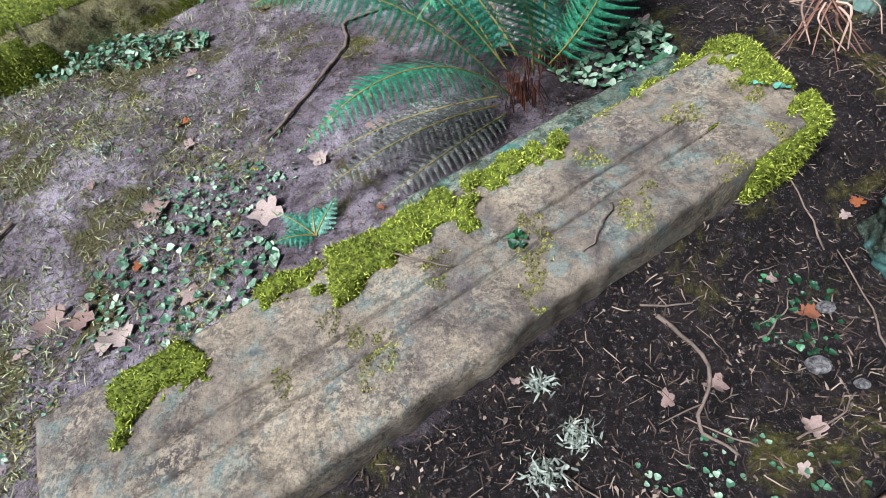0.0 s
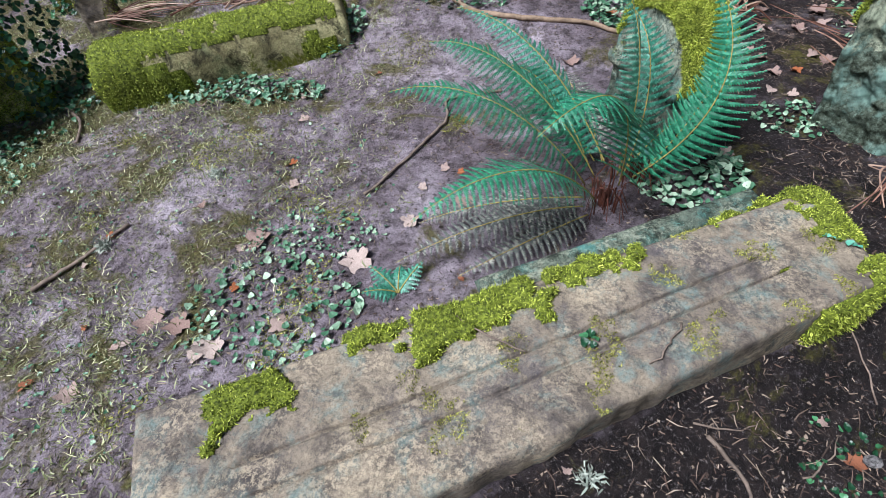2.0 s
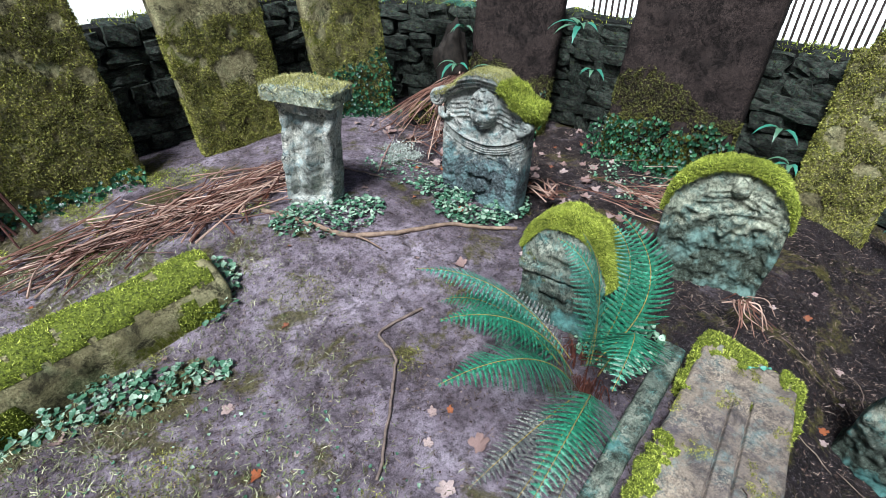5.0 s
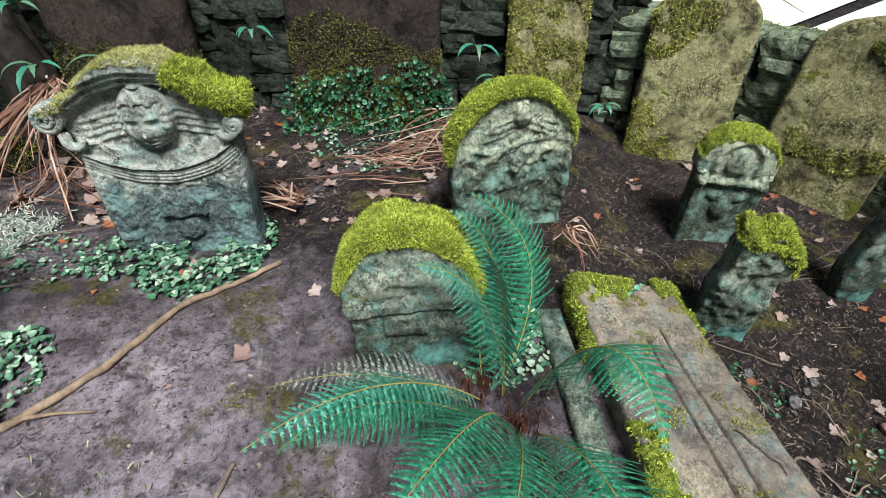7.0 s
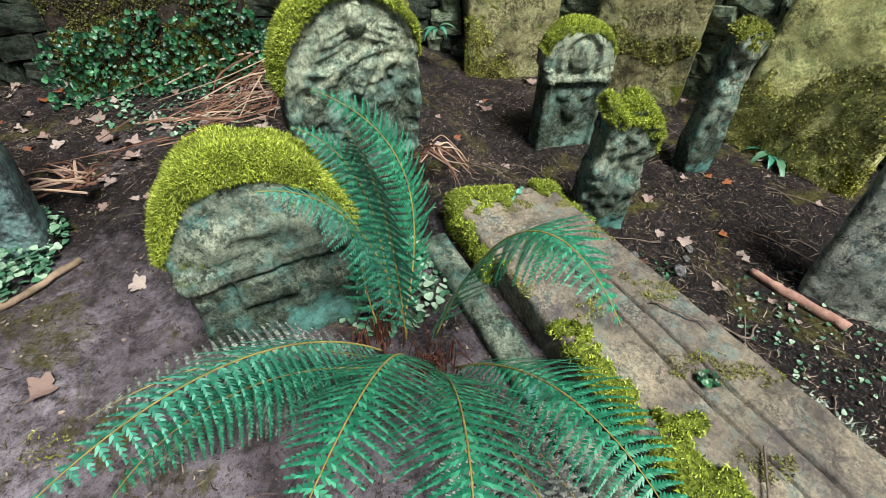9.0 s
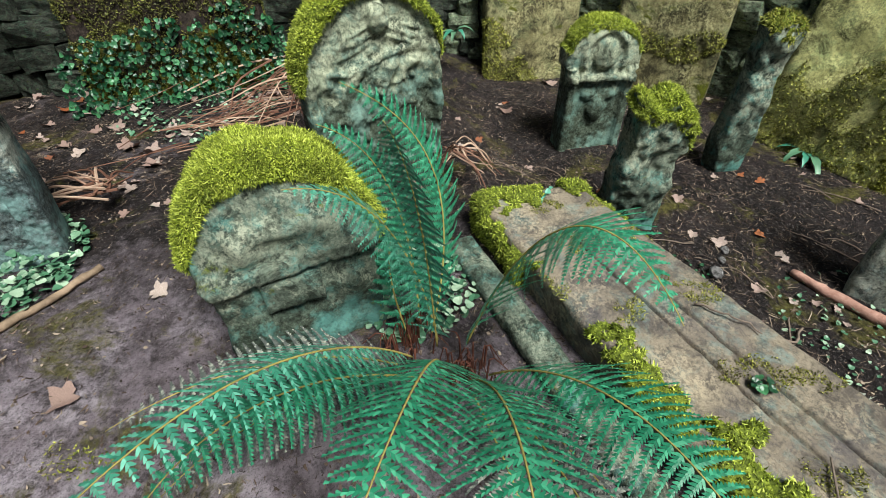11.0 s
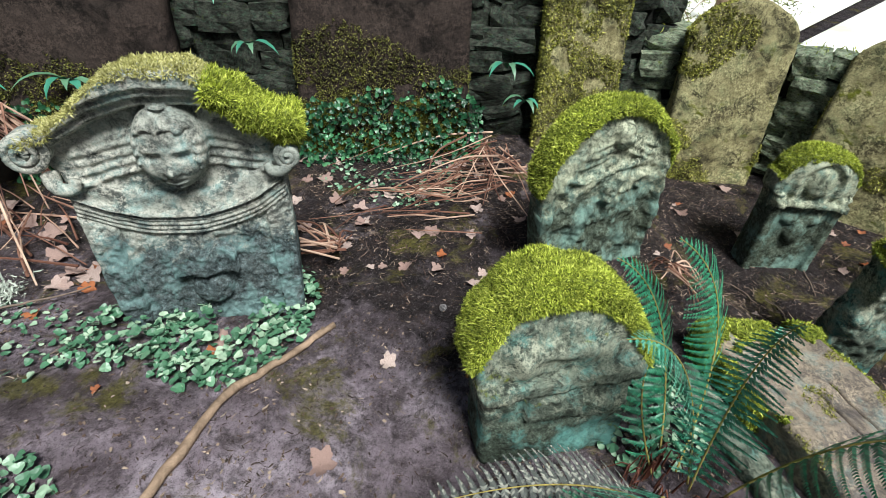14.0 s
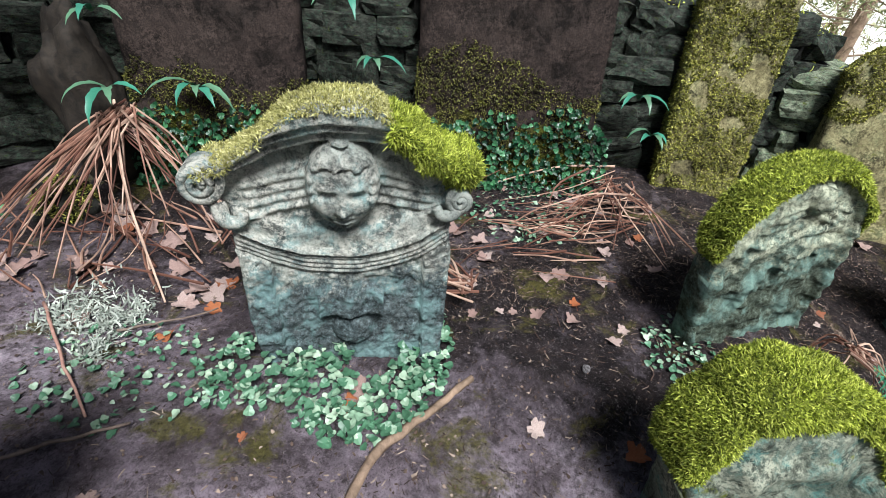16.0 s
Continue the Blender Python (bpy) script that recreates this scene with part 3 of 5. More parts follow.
TOPS = lambda p, n: 1.0 if n[2] > 0.35 and p[2] > 0.5 else 0.0
cherub = headstone("cherub_headstone", (0.36, 3.10), (0.52, -0.85), cherub_half, cherub_top, 0.15, CHERUB, "small pale headstone carved with a winged face under a mossy pediment", cherub_relief, size=0.94, lean=4, seed=2.0, nx=150, nz=190, rough=0.006, arris=0.012, moss=[
    ("moss_crest", 9000, 0.012, 0.003, DRYMOSS, lambda p, n: (1.0 if p[2] > cherub_top(p[0] / 0.38) - 0.012 - 0.02 * noise.noise((p[0] * 14, 0, 3)) and p[0] < 0.17 else 0.0), "thin dry moss along the pediment"),
    ("moss_cushion", 16000, 0.020, 0.0032, MOSS, lambda p, n: (1.0 if p[0] > 0.14 and p[2] > cherub_top(p[0] / 0.38) - 0.055 - 0.9 * max(0.0, p[0] - 0.27) else 0.0), "thick green moss cushion hanging over the corner")])


def scroll(parent, x, z, turns, r, flip):
    """A carved volute."""
    pts = []
    for k in range(46):
        a = k / 45 * turns * 2 * math.pi
        q = r * (1 - k / 52)
        pts.append((x + flip * q * math.cos(a + 1.9), -0.105 - 0.012 * k / 45, z + q * math.sin(a + 1.9)))
    V, F = tube(pts, 0.014, 8, 0.7)
    core = tube([(x, -0.02, z), (x, -0.105, z)], r * 0.98, 20, 0.98)
    mesh_object("scroll", *join([(V, F), core]), CHERUB, parent, "carved stone volute", True)


scroll(cherub, -0.375, 0.735, 2.3, 0.060, -1)
scroll(cherub, 0.345, 0.66, 2.2, 0.036, 1)
for sx in (-1, 1):
    shells = [tube(spline([(sx * 0.345, -0.085, 0.665), (sx * 0.33, -0.105, 0.62), (sx * 0.29, -0.105, 0.612), (sx * 0.275, -0.10, 0.64)], 12), 0.026, 10, 0.55)]
    mesh_object("bracket", *join(shells), CHERUB, cherub, "carved leaf bracket", True)


# the moss-capped stone beside the fern
def moss_relief(x, z):
    r = 0.012 * fbm((x, z, 7.0), 9, 4)
    if abs(z - 0.285 - 0.08 * x) < 0.022:
        r += 0.028
    if -0.10 < x < 0.06 and 0.16 < z < 0.25:
        r += 0.03
    r += 0.03 * gauss(x, z, -0.03, 0.39, 0.10, 0.03) + 0.028 * gauss(x, z, 0.06, 0.35, 0.05, 0.05) + 0.03 * gauss(x, z, -0.12, 0.35, 0.04, 0.05)
    return r + 0.03 * gauss(x, z, 0.14, 0.2, 0.04, 0.04) + 0.025 * gauss(x, z, -0.13, 0.11, 0.035, 0.05)


MOSS_HALF = lambda z: 0.222 + 0.03 * smooth01((z - 0.2) / 0.2)
MOSS_TOP = lambda s: 0.60 * math.sqrt(max(0.05, 1 - 0.62 * abs(s) ** 2.4)) - 0.02 * s
headstone("moss_capped_headstone", (0.215, 1.885), (0.46, -0.89), MOSS_HALF, MOSS_TOP, 0.17, TEAL, "short worn headstone with thick bright moss beside the fern", moss_relief, size=0.96, lean=9, seed=4.0, nx=70, nz=80, rough=0.012, moss=[
    ("moss_cap", 70000, 0.0125, 0.0028, MOSS, lambda p, n: 1.0 if p[2] > MOSS_TOP(p[0] / 0.257) - 0.10 - 0.03 * noise.noise((p[0] * 9, 1, 1)) and (p[1] > -0.02 or p[2] > MOSS_TOP(p[0] / 0.257) - 0.075) else 0.0, "thick cushion of bright green moss")])


# the oval-headed stone carved with a winged head
def oval_relief(x, z):
    q = (x / 0.25) ** 2 + (max(0.0, z - 0.46) / 0.24) ** 2
    r = -0.02 * smooth01((1 - q) / 0.12)
    r += 0.045 * dome(x, z, 0.03, 0.60, 0.044, 0.058) + 0.008 * gauss(x, z, 0.03, 0.592, 0.007, 0.012)
    r -= 0.007 * gauss(x, z, 0.018, 0.606, 0.007, 0.005) + 0.007 * gauss(x, z, 0.042, 0.606, 0.007, 0.005)
    for s in (-1, 1):
        w = z - 0.55 + 0.5 * abs(x - 0.03) - 0.9 * (x - 0.03) ** 2
        if 0.02 < s * (x - 0.03) < 0.17:
            r += (0.007 + 0.004 * math.sin(w * 190 + 30 * x)) * smooth01((0.045 - abs(w - 0.02)) / 0.02)
    r += 0.010 * smooth01((0.014 - abs(z - 0.455 - 0.02 * math.sin(x * 14))) / 0.006) * (1 if -0.2 < x < 0.12 else 0.2)
    swirl = math.sin(math.hypot(x - 0.15, z - 0.36) * 95 + 1.5 * math.atan2(z - 0.36, x - 0.15))
    r += 0.010 * swirl * gauss(x, z, 0.15, 0.37, 0.07, 0.08)
    r += 0.026 * dome(x, z, 0.01, 0.365, 0.034, 0.045)
    lumps = fbm((x, z, 11.0), 13, 3)
    return r + 0.022 * max(-0.4, lumps) * smooth01((0.47 - z) / 0.05) + 0.007 * fbm((x, z, 3.0), 22, 4)


OVAL_HALF = lambda z: 0.262 + 0.02 * smooth01(z / 0.3)
OVAL_TOP = lambda s: 0.43 + 0.285 * math.sqrt(max(0.0, 1 - abs(s) ** 2.3))
headstone("oval_headstone", (1.09, 1.82), (0.62, -0.785), OVAL_HALF, OVAL_TOP, 0.12, CREAM, "round-topped headstone carved with a winged head, mossy shoulders", oval_relief, lean=3, tilt=0, seed=6.0, nx=110, nz=120, rough=0.008, moss=[
    ("moss_rim", 26000, 0.013, 0.003, MOSS, lambda p, n: 1.0 if p[2] > OVAL_TOP(p[0] / 0.282) - 0.045 and (p[1] > -0.065 or p[2] > OVAL_TOP(p[0] / 0.282) - 0.03) else 0.0, "bright moss along the rounded top")])


# the small shouldered stone with an oval medallion
def shoulder_relief(x, z):
    r = 0.03 * dome(x, z, 0.0, 0.485, 0.062, 0.075)
    a = math.hypot(x, (z - 0.47) * 0.85)
    r += 0.02 * math.exp(-((a - 0.105) / 0.016) ** 2) if z > 0.42 else 0
    r += 0.025 * (1 if abs(z - 0.375) < 0.016 else 0)
    r += 0.032 * dome(x, z, 0.0, 0.22, 0.05, 0.07) + 0.02 * dome(x, z, 0.05, 0.29, 0.04, 0.03) + 0.02 * dome(x, z, -0.05, 0.29, 0.04, 0.03)
    if abs(x) > 0.125 and z < 0.42:
        r += 0.022
    return r + 0.006 * fbm((x, z, 2.0), 14, 3)


SH_HALF = lambda z: 0.165 + 0.022 * smooth01((z - 0.40) / 0.03)
SH_TOP = lambda s: 0.50 + 0.13 * math.sqrt(max(0.0, 1 - (s / 0.86) ** 2))
headstone("medallion_headstone", (1.74, 0.87), (0.22, -0.975), SH_HALF, SH_TOP, 0.13, CREAM, "narrow shouldered headstone with a carved oval medallion and mossy top", shoulder_relief, lean=2, tilt=2, seed=8.0, nx=70, nz=90, rough=0.007, moss=[
    ("moss_top", 13000, 0.011, 0.003, MOSS, lambda p, n: 1.0 if p[2] > SH_TOP(p[0] / 0.187) - 0.03 and n[2] > 0.2 else 0.0, "green moss over the arched top")])

# the low worn stone beyond the slab
LOW_TOP = lambda s: 0.56 - 0.06 * s + 0.04 * math.sin(3.2 * s + 1)
headstone("worn_headstone", (1.03, 0.80), (0.20, -0.98), lambda z: 0.115, LOW_TOP, 0.13, TEAL, "low crumbling headstone with blue-green lichen and moss clumps on top", lambda x, z: 0.03 * fbm((x, z, 5.0), 8, 4), lean=-2, tilt=5, seed=10.0, nx=50, nz=60, rough=0.025, moss=[
    ("moss_clump", 14000, 0.014, 0.003, MOSS, lambda p, n: 1.0 if p[2] > LOW_TOP(p[0] / 0.115) - 0.07 - 0.03 * noise.noise((p[0] * 14, 1, 0)) and (n[2] > 0.0) else 0.0, "bright moss clumps")])

# the slim stump of a stone
ROD_TOP = lambda s: 0.66 + 0.04 * math.cos(s * 1.5)
headstone("slim_headstone", (1.50, 0.24), (0.25, -0.97), lambda z: 0.075 + 0.01 * math.sin(z * 11), ROD_TOP, 0.11, TEAL, "slim broken pillar-like headstone with blue lichen and a moss tip", lambda x, z: 0.02 * fbm((x, z, 9.0), 9, 4) + 0.012 * gauss(x, z, 0, 0.58, 0.04, 0.04), lean=0, tilt=3, seed=12.0, nx=30, nz=60, rough=0.015, moss=[
    ("moss_tip", 2200, 0.016, 0.004, DARKMOSS, lambda p, n: 1.0 if p[2] > 0.62 and n[2] > 0.3 else 0.0, "moss on the tip")])


# the niche pillar with an overhanging cap
def pillar_relief(x, z):
    r = 0.0
    if abs(x) < 0.12 and 0.05 < z < 0.60:
        r -= 0.060
    r += 0.095 * gauss(x, z, 0.02, 0.34, 0.045, 0.22) + 0.03 * gauss(x, z, -0.05, 0.17, 0.04, 0.10) + 0.035 * gauss(x, z, 0.03, 0.52, 0.04, 0.07)
    return r + 0.018 * fbm((x, z, 1.0), 9, 4)


pillar = headstone("niche_headstone", (-0.76, 3.28), (0.80, -0.60), lambda z: 0.165 + 0.02 * smooth01((z - 0.45) / 0.2), lambda s: 0.68, 0.17, NICHE, "upright stone with a weathered figure niche under a flat mossy cap", pillar_relief, lean=4, tilt=4, seed=14.0, nx=60, nz=90, rough=0.012)
CAPV, CAPF = stone_mesh(lambda z: 0.225, lambda s: 0.085 + 0.012 * math.cos(2 * s), 0.29, None, 30, 10, 0.012, 15.0, 0.0, 0.015)
CAPV = [(x, y - 0.01, z + 0.672) for x, y, z in CAPV]
cap = mesh_object("cap", CAPV, CAPF, CREAM, pillar, "overhanging flat capstone", True)
crng = np.random.default_rng(5)
CP, CN = sample(CAPV, CAPF, 5200, lambda p, n: 1.0 if n[2] > 0.4 else 0.12 if n[1] < -0.4 else 0.0, crng)
blades("moss", CP, CN, 0.018, 0.004, DRYMOSS, cap, crng, 0.8, 0.1, "pale green moss on the cap")


# ---- tall slabs along the walls ----
def tall_slab(name, left, right, height, top_shape, thick, mat, label, lean, seed, moss_count, cut, low=9.0, moss_mat=None, tilt=0.0):
    """A tall grave slab propped against the wall, from its foot's left end to its right end."""
    a, b = Vector((*left, 0)), Vector((*right, 0))
    c, w = (a + b) / 2, (b - a).length
    top = {"flat": lambda s: height, "wave": lambda s: height + 0.045 * math.cos(3.0 * s) - 0.09 * abs(s) ** 6,
           "round": lambda s: height - 0.16 * abs(s) ** 2.6, "step": lambda s: height - 0.10 * smooth01((abs(s) - 0.62) / 0.14) + 0.02 * math.cos(2 * s),
           "broken": lambda s: height - 0.10 * s + 0.05 * math.sin(5 * s)}[top_shape]
    moss = []
    if moss_count:
        moss = [("moss", int(moss_count * 1.7), 0.0118, 0.0055, moss_mat or DARKMOSS, lambda p, n: (bumpy(p, 2.6, cut + 4.0 * max(0.0, p[2] - low), seed) * bumpy(p, 9, -0.35, seed) if n[1] < 0.3 else 0.0), "fine creeping moss over the face")]
    return headstone(name, (c.x, c.y), (b - a).normalized(), lambda z: w / 2, top, thick, mat, label, None, lean, tilt, seed, moss, 0.008, 36, 60, 0.15, 0.015)


tall_slab("tall_slab", (-3.78, 3.05), (-3.02, 3.40), 1.25, "broken", 0.14, OLIVE, "tall rugged mossy slab with a bare blue-grey top", 9, 21.0, 15000, -0.25, 0.75)
tall_slab("tall_slab", (-2.62, 3.80), (-1.87, 4.18), 1.42, "flat", 0.12, OLIVE, "tall upright grave slab covered in olive moss", 7, 23.0, 24000, -0.9)
tall_slab("tall_slab", (-1.46, 4.36), (-0.76, 4.70), 1.35, "flat", 0.12, OLIVE, "tall grave slab with moss and a bare dark corner", 7, 25.0, 17000, -0.5, 0.8)
tall_slab("tall_slab", (-0.42, 4.85), (0.28, 5.15), 1.15, "wave", 0.12, OLIVE, "mossy grave slab half hidden by ivy", 7, 27.0, 12000, -0.45)
tall_slab("tall_slab", (0.98, 4.75), (1.36, 3.98), 1.35, "flat", 0.12, BROWN, "dark red-brown grave slab with white lichen spots, mossy at its foot", 8, 29.0, 7000, -0.5, 0.42, DIMMOSS)
tall_slab("tall_slab", (1.68, 3.50), (2.00, 2.60), 1.50, "flat", 0.13, BROWN, "large dark brown grave slab, smooth above and mossy below", 8, 31.0, 9000, -0.5, 0.46, DIMMOSS)
tall_slab("tall_slab", (2.22, 2.22), (2.39, 1.78), 1.12, "step", 0.12, OLIVE, "mossy grave slab with a shouldered top against the wall", 8, 33.0, 14000, -0.35)
tall_slab("tall_slab", (2.52, 1.42), (2.62, 0.84), 1.02, "wave", 0.12, OLIVE, "olive brown grave slab with a curved top", 8, 35.0, 6000, 0.0)
tall_slab("tall_slab", (2.52, 0.64), (2.22, 0.10), 0.98, "wave", 0.12, OLIVE, "broad lichen-spotted slab leaning on the wall", 12, 37.0, 3000, 0.2)
tall_slab("tall_slab", (1.86, -0.06), (1.32, -0.48), 1.02, "round", 0.13, YELLOW, "broad yellow-lichened slab with dark moss on its lower half", 14, 39.0, 5000, -0.4, 0.38)
tall_slab("tall_slab", (0.72, 0.02), (0.38, -0.38), 0.72, "round", 0.13, NICHE, "pale bare headstone with a mossy top edge", 8, 41.0, 0, 0)
tall_slab("leaning_slab", (-3.42, 1.74), (-3.02, 2.02), 1.45, "flat", 0.16, YELLOW, "tall buff slab leaning at the wall's end, mossy below", 10, 43.0, 9000, -0.3, 0.55, MOSS, -6)
tall_slab("tall_slab", (-4.30, 1.22), (-3.85, 1.52), 1.6, "flat", 0.16, YELLOW, "pale buff slab rising behind the rough wall", 5, 45.0, 0, 0)
tall_slab("small_marker", (-3.25, 2.72), (-3.06, 2.82), 0.34, "flat", 0.12, SAND, "small brown marker stone with a moss cap", 3, 47.0, 900, -0.2)


# ---- the flat grave slab, long and low ----
def ledger(name, corners, z0, z1, mat, label, seed, coped=0.0, n=(90, 34), edge=0.02, groove=None):
    """A lying stone: corners (near-left, near-right, far-right, far-left) of its top; coped: how far its long sides round down."""
    a, b, c, d = [Vector((x, y, 0)) for x, y in corners]
    mid = (a + b + c + d) / 4
    o = empty(name, Matrix.Translation((mid.x, mid.y, z0)))
    tagged(o, label, "grave slab")
    V, F = [], []
    nu, nv = n
    idx = {}
    for side in (0, 1):
        for i in range(nu + 1):
            for j in range(nv + 1):
                u, v = i / nu, j / nv
                p = a.lerp(d, u).lerp(b.lerp(c, u), v) - mid
                ru, rv = min(u, 1 - u) * (d - a).length, min(v, 1 - v) * (b - a).length
                e = min(1.0, min(ru, rv) / edge)
                w = 0.018 * noise.noise((p.x * 6, p.y * 6, seed)) + 0.012 * noise.noise((p.x * 19, p.y * 19, seed))
                if min(ru, rv) < 0.001:
                    out = p.normalized()
                    p = p + out * w * 0.8
                if side == 0:
                    z = z1 - z0 - edge * (1 - math.sqrt(max(0, 1 - (1 - e) ** 2))) - coped * (2 * abs(v - 0.5)) ** 2.2
                    z += 0.006 * fbm((p.x, p.y, seed), 6) + 0.003 * fbm((p.x, p.y, seed), 25)
                    if groove:
                        z -= groove(u, v)
                else:
                    z = -0.05
                    p = p * (1 + 0.02 * noise.noise((p.x * 5, p.y * 5, seed + 3)))
                idx[i, j, side] = len(V)
                V.append((p.x, p.y, z))
    for i in range(nu):
        for j in range(nv):
            F.append((idx[i, j, 0], idx[i, j + 1, 0], idx[i + 1, j + 1, 0], idx[i + 1, j, 0]))
            F.append((idx[i, j, 1], idx[i + 1, j, 1], idx[i + 1, j + 1, 1], idx[i, j + 1, 1]))
    loop = [(i, 0) for i in range(nu)] + [(nu, j) for j in range(nv)] + [(i, nv) for i in range(nu, 0, -1)] + [(0, j) for j in range(nv, 0, -1)]
    # skirt in three bands so that the sides take the weathering
    rings = [[idx[(*k, 0)] for k in loop]]
    for q in (0.35, 0.7):
        ring = []
        for k in loop:
            t, u_ = Vector(V[idx[(*k, 0)]]), Vector(V[idx[(*k, 1)]])
            p = t.lerp(u_, q)
            out = Vector((p.x, p.y, 0)).normalized()
            p += out * (0.014 * noise.noise((p.x * 9, p.y * 9, p.z * 12 + seed)) - 0.01)
            ring.append(len(V))
            V.append(tuple(p))
        rings.append(ring)
    rings.append([idx[(*k, 1)] for k in loop])
    m = len(loop)
    for r0, r1 in zip(rings, rings[1:]):
        for k in range(m):
            F.append((r0[k], r0[(k + 1) % m], r1[(k + 1) % m], r1[k]))
    return o, V, F


def line_groove(u, v):
    g = 0.0
    for at, lo, hi in ((0.47, 0.12, 0.86), (0.64, 0.06, 0.88)):
        if lo < u < hi:
            g += 0.022 * math.exp(-((v - at - 0.02 * math.sin(u * 5)) / 0.009) ** 2)
    if 0.78 < u < 0.93:
        g += 0.005 * math.exp(-((u - 0.84 - 0.05 * (v - 0.5)) / 0.006) ** 2) * (1 if 0.15 < v < 0.8 else 0)
    return g


slab, SV, SF = ledger("flat_grave_slab", [(-1.21, 0.345), (-0.92, -0.11), (0.82, 1.06), (0.72, 1.43)], -0.16, 0.165, SAND, "long flat grave slab of buff sandstone with incised lines and mossy edges", 3.0, groove=line_groove, n=(190, 130), edge=0.025)
mesh_object("slab", SV, SF, SAND, slab, smooth=True)
srng = np.random.default_rng(8)
SU = (Vector((0.72, 1.50)) - Vector((-1.33, 0.27))).normalized()
SO = slab.matrix_world.translation


def slab_uv(p):
    """Metres along the slab from its west end, and across from its north edge."""
    d = Vector((p[0] + SO.x + 1.33, p[1] + SO.y - 0.27))
    return d.dot(SU), d.dot(Vector((SU.y, -SU.x)))


def slab_moss(p, n):
    if n[2] < 0.3:
        return 0.35 if slab_uv(p)[0] > 2.0 else 0.0
    u, v = slab_uv(p)
    k = noise.noise((p[0] * 9, p[1] * 9, 4.0)) * 0.08 + noise.noise((p[0] * 31, p[1] * 31, 4.0)) * 0.035
    u += 1.2 * (noise.noise((p[0] * 12, p[1] * 12, 8.0)) * 0.06 + noise.noise((p[0] * 35, p[1] * 35, 8.0)) * 0.03)
    if u > 2.23 + k * 1.2 or (u > 1.95 and v < 0.05 + k):
        return 1.0
    if 0.93 < u < 1.32 and v < 0.15 + k:
        return 1.3
    if 1.36 < u < 1.66 and v < 0.10 + k:
        return 1.3
    if 0.72 < u < 0.90 and v < 0.08 + k:
        return 0.6
    if 0.36 < u < 0.55 and 0.03 < v < 0.17 + k:
        return 1.2
    if u < 0.10 and v < 0.2:
        return 0.5
    return 0.0


moss_on(slab, SV, SF, "moss", 42000, 0.013, 0.0032, MOSS, slab_moss, "bright moss cushions along the slab's edge and end", srng, 0.026)


def thin_moss(p, n):
    u, v = slab_uv(p)
    return 1.0 if n[2] > 0.5 and 0.7 < u < 2.25 and noise.noise((p[0] * 8, p[1] * 8, 9.0)) > 0.26 and noise.noise((p[0] * 30, p[1] * 30, 2.0)) > -0.1 else 0.0


P, N = sample(SV, SF, 15000, thin_moss, srng)
blades("moss_film", P, N, 0.009, 0.0036, DARKMOSS, slab, srng, 0.9, label="thin olive moss in patches")

under, UV_, UF = ledger("lower_grave_slab", [(-0.36, 0.98), (-0.32, 0.90), (0.62, 1.43), (0.57, 1.52)], -0.12, 0.085, TEAL, "broken lower stone edge beside the flat grave slab", 5.0, n=(60, 14))
mesh_object("slab", UV_, UF, TEAL, under, smooth=True)

coped, CV, CF = ledger("coped_gravestone", [(-2.72, 2.22), (-2.56, 1.94), (-1.32, 2.56), (-1.46, 2.88)], 0.0, 0.35, OLIVE, "low coffin-shaped coped gravestone thick with moss at one end", 9.0, coped=0.08, n=(80, 26), edge=0.075)
mesh_object("body", CV, CF, OLIVE, coped, smooth=True)
moss_on(coped, CV, CF, "moss", 30000, 0.014, 0.004, MOSS, lambda p, n: (1.0 if p[0] < -0.32 + 0.12 * noise.noise((p[1] * 5, p[2] * 6, 2)) else 0.75 if n[2] > 0.55 and noise.noise((p[0] * 5, p[1] * 7, 3)) > -0.12 else 0.35 * bumpy(p, 4, 0.1)), "yellow-green moss over the top and end", srng, 0.014)


# ---- the fern ----
def frond_curve(start, az, e0, e1, length, n=34, sway=0.0):
    """A stalk that rises at e0 degrees and bends over to e1."""
    pts, p = [Vector(start)], Vector(start)
    for k in range(n - 1):
        t = k / (n - 2)
        e = radians(e0 + (e1 - e0) * t ** 0.85)
        a = radians(az + sway * t)
        p = p + Vector((math.cos(e) * math.cos(a), math.cos(e) * math.sin(a), math.sin(e))) * (length / (n - 1))
        pts.append(p.copy())
    return pts


def pinna(base, along, side, normal, length, width, cup, rng):
    """One leaflet: a thin rib with paired, pointed, separate teeth that shorten to the tip."""
    V, F = [], []
    n = max(5, int(length / 0.0066))
    step = length / n
    for k in range(n):
        t = (k + 0.4) / n
        c = base + side * (length * t) + along * (length * 0.14 * t * t) - normal * (cup * length * t * t)
        w = width * (1.0 - 0.80 * t) * (1.25 if k == 0 else 1.0)
        for sign in (1, -1):
            out = (along * sign + side * 0.55 - normal * rng.uniform(0.05, 0.30)).normalized()
            q = side * (step * 0.50)
            ln = w * rng.uniform(0.88, 1.1)
            o = len(V)
            V += [c - q, c + q, c + out * ln * 0.62 + q * 0.95, c + out * ln + side * step * 0.25, c + out * ln * 0.5 - q * 0.85]
            F.append((o, o + 1, o + 2, o + 3, o + 4) if sign < 0 else (o + 4, o + 3, o + 2, o + 1, o))
    return V, F


def bend(a, b, c, n=44):
    """A stalk from a to c that leans towards b on the way."""
    a, b, c = Vector(a), Vector(b), Vector(c)
    return [a * (1 - t) ** 2 + b * 2 * t * (1 - t) + c * t * t for t in (k / (n - 1) for k in range(n))]


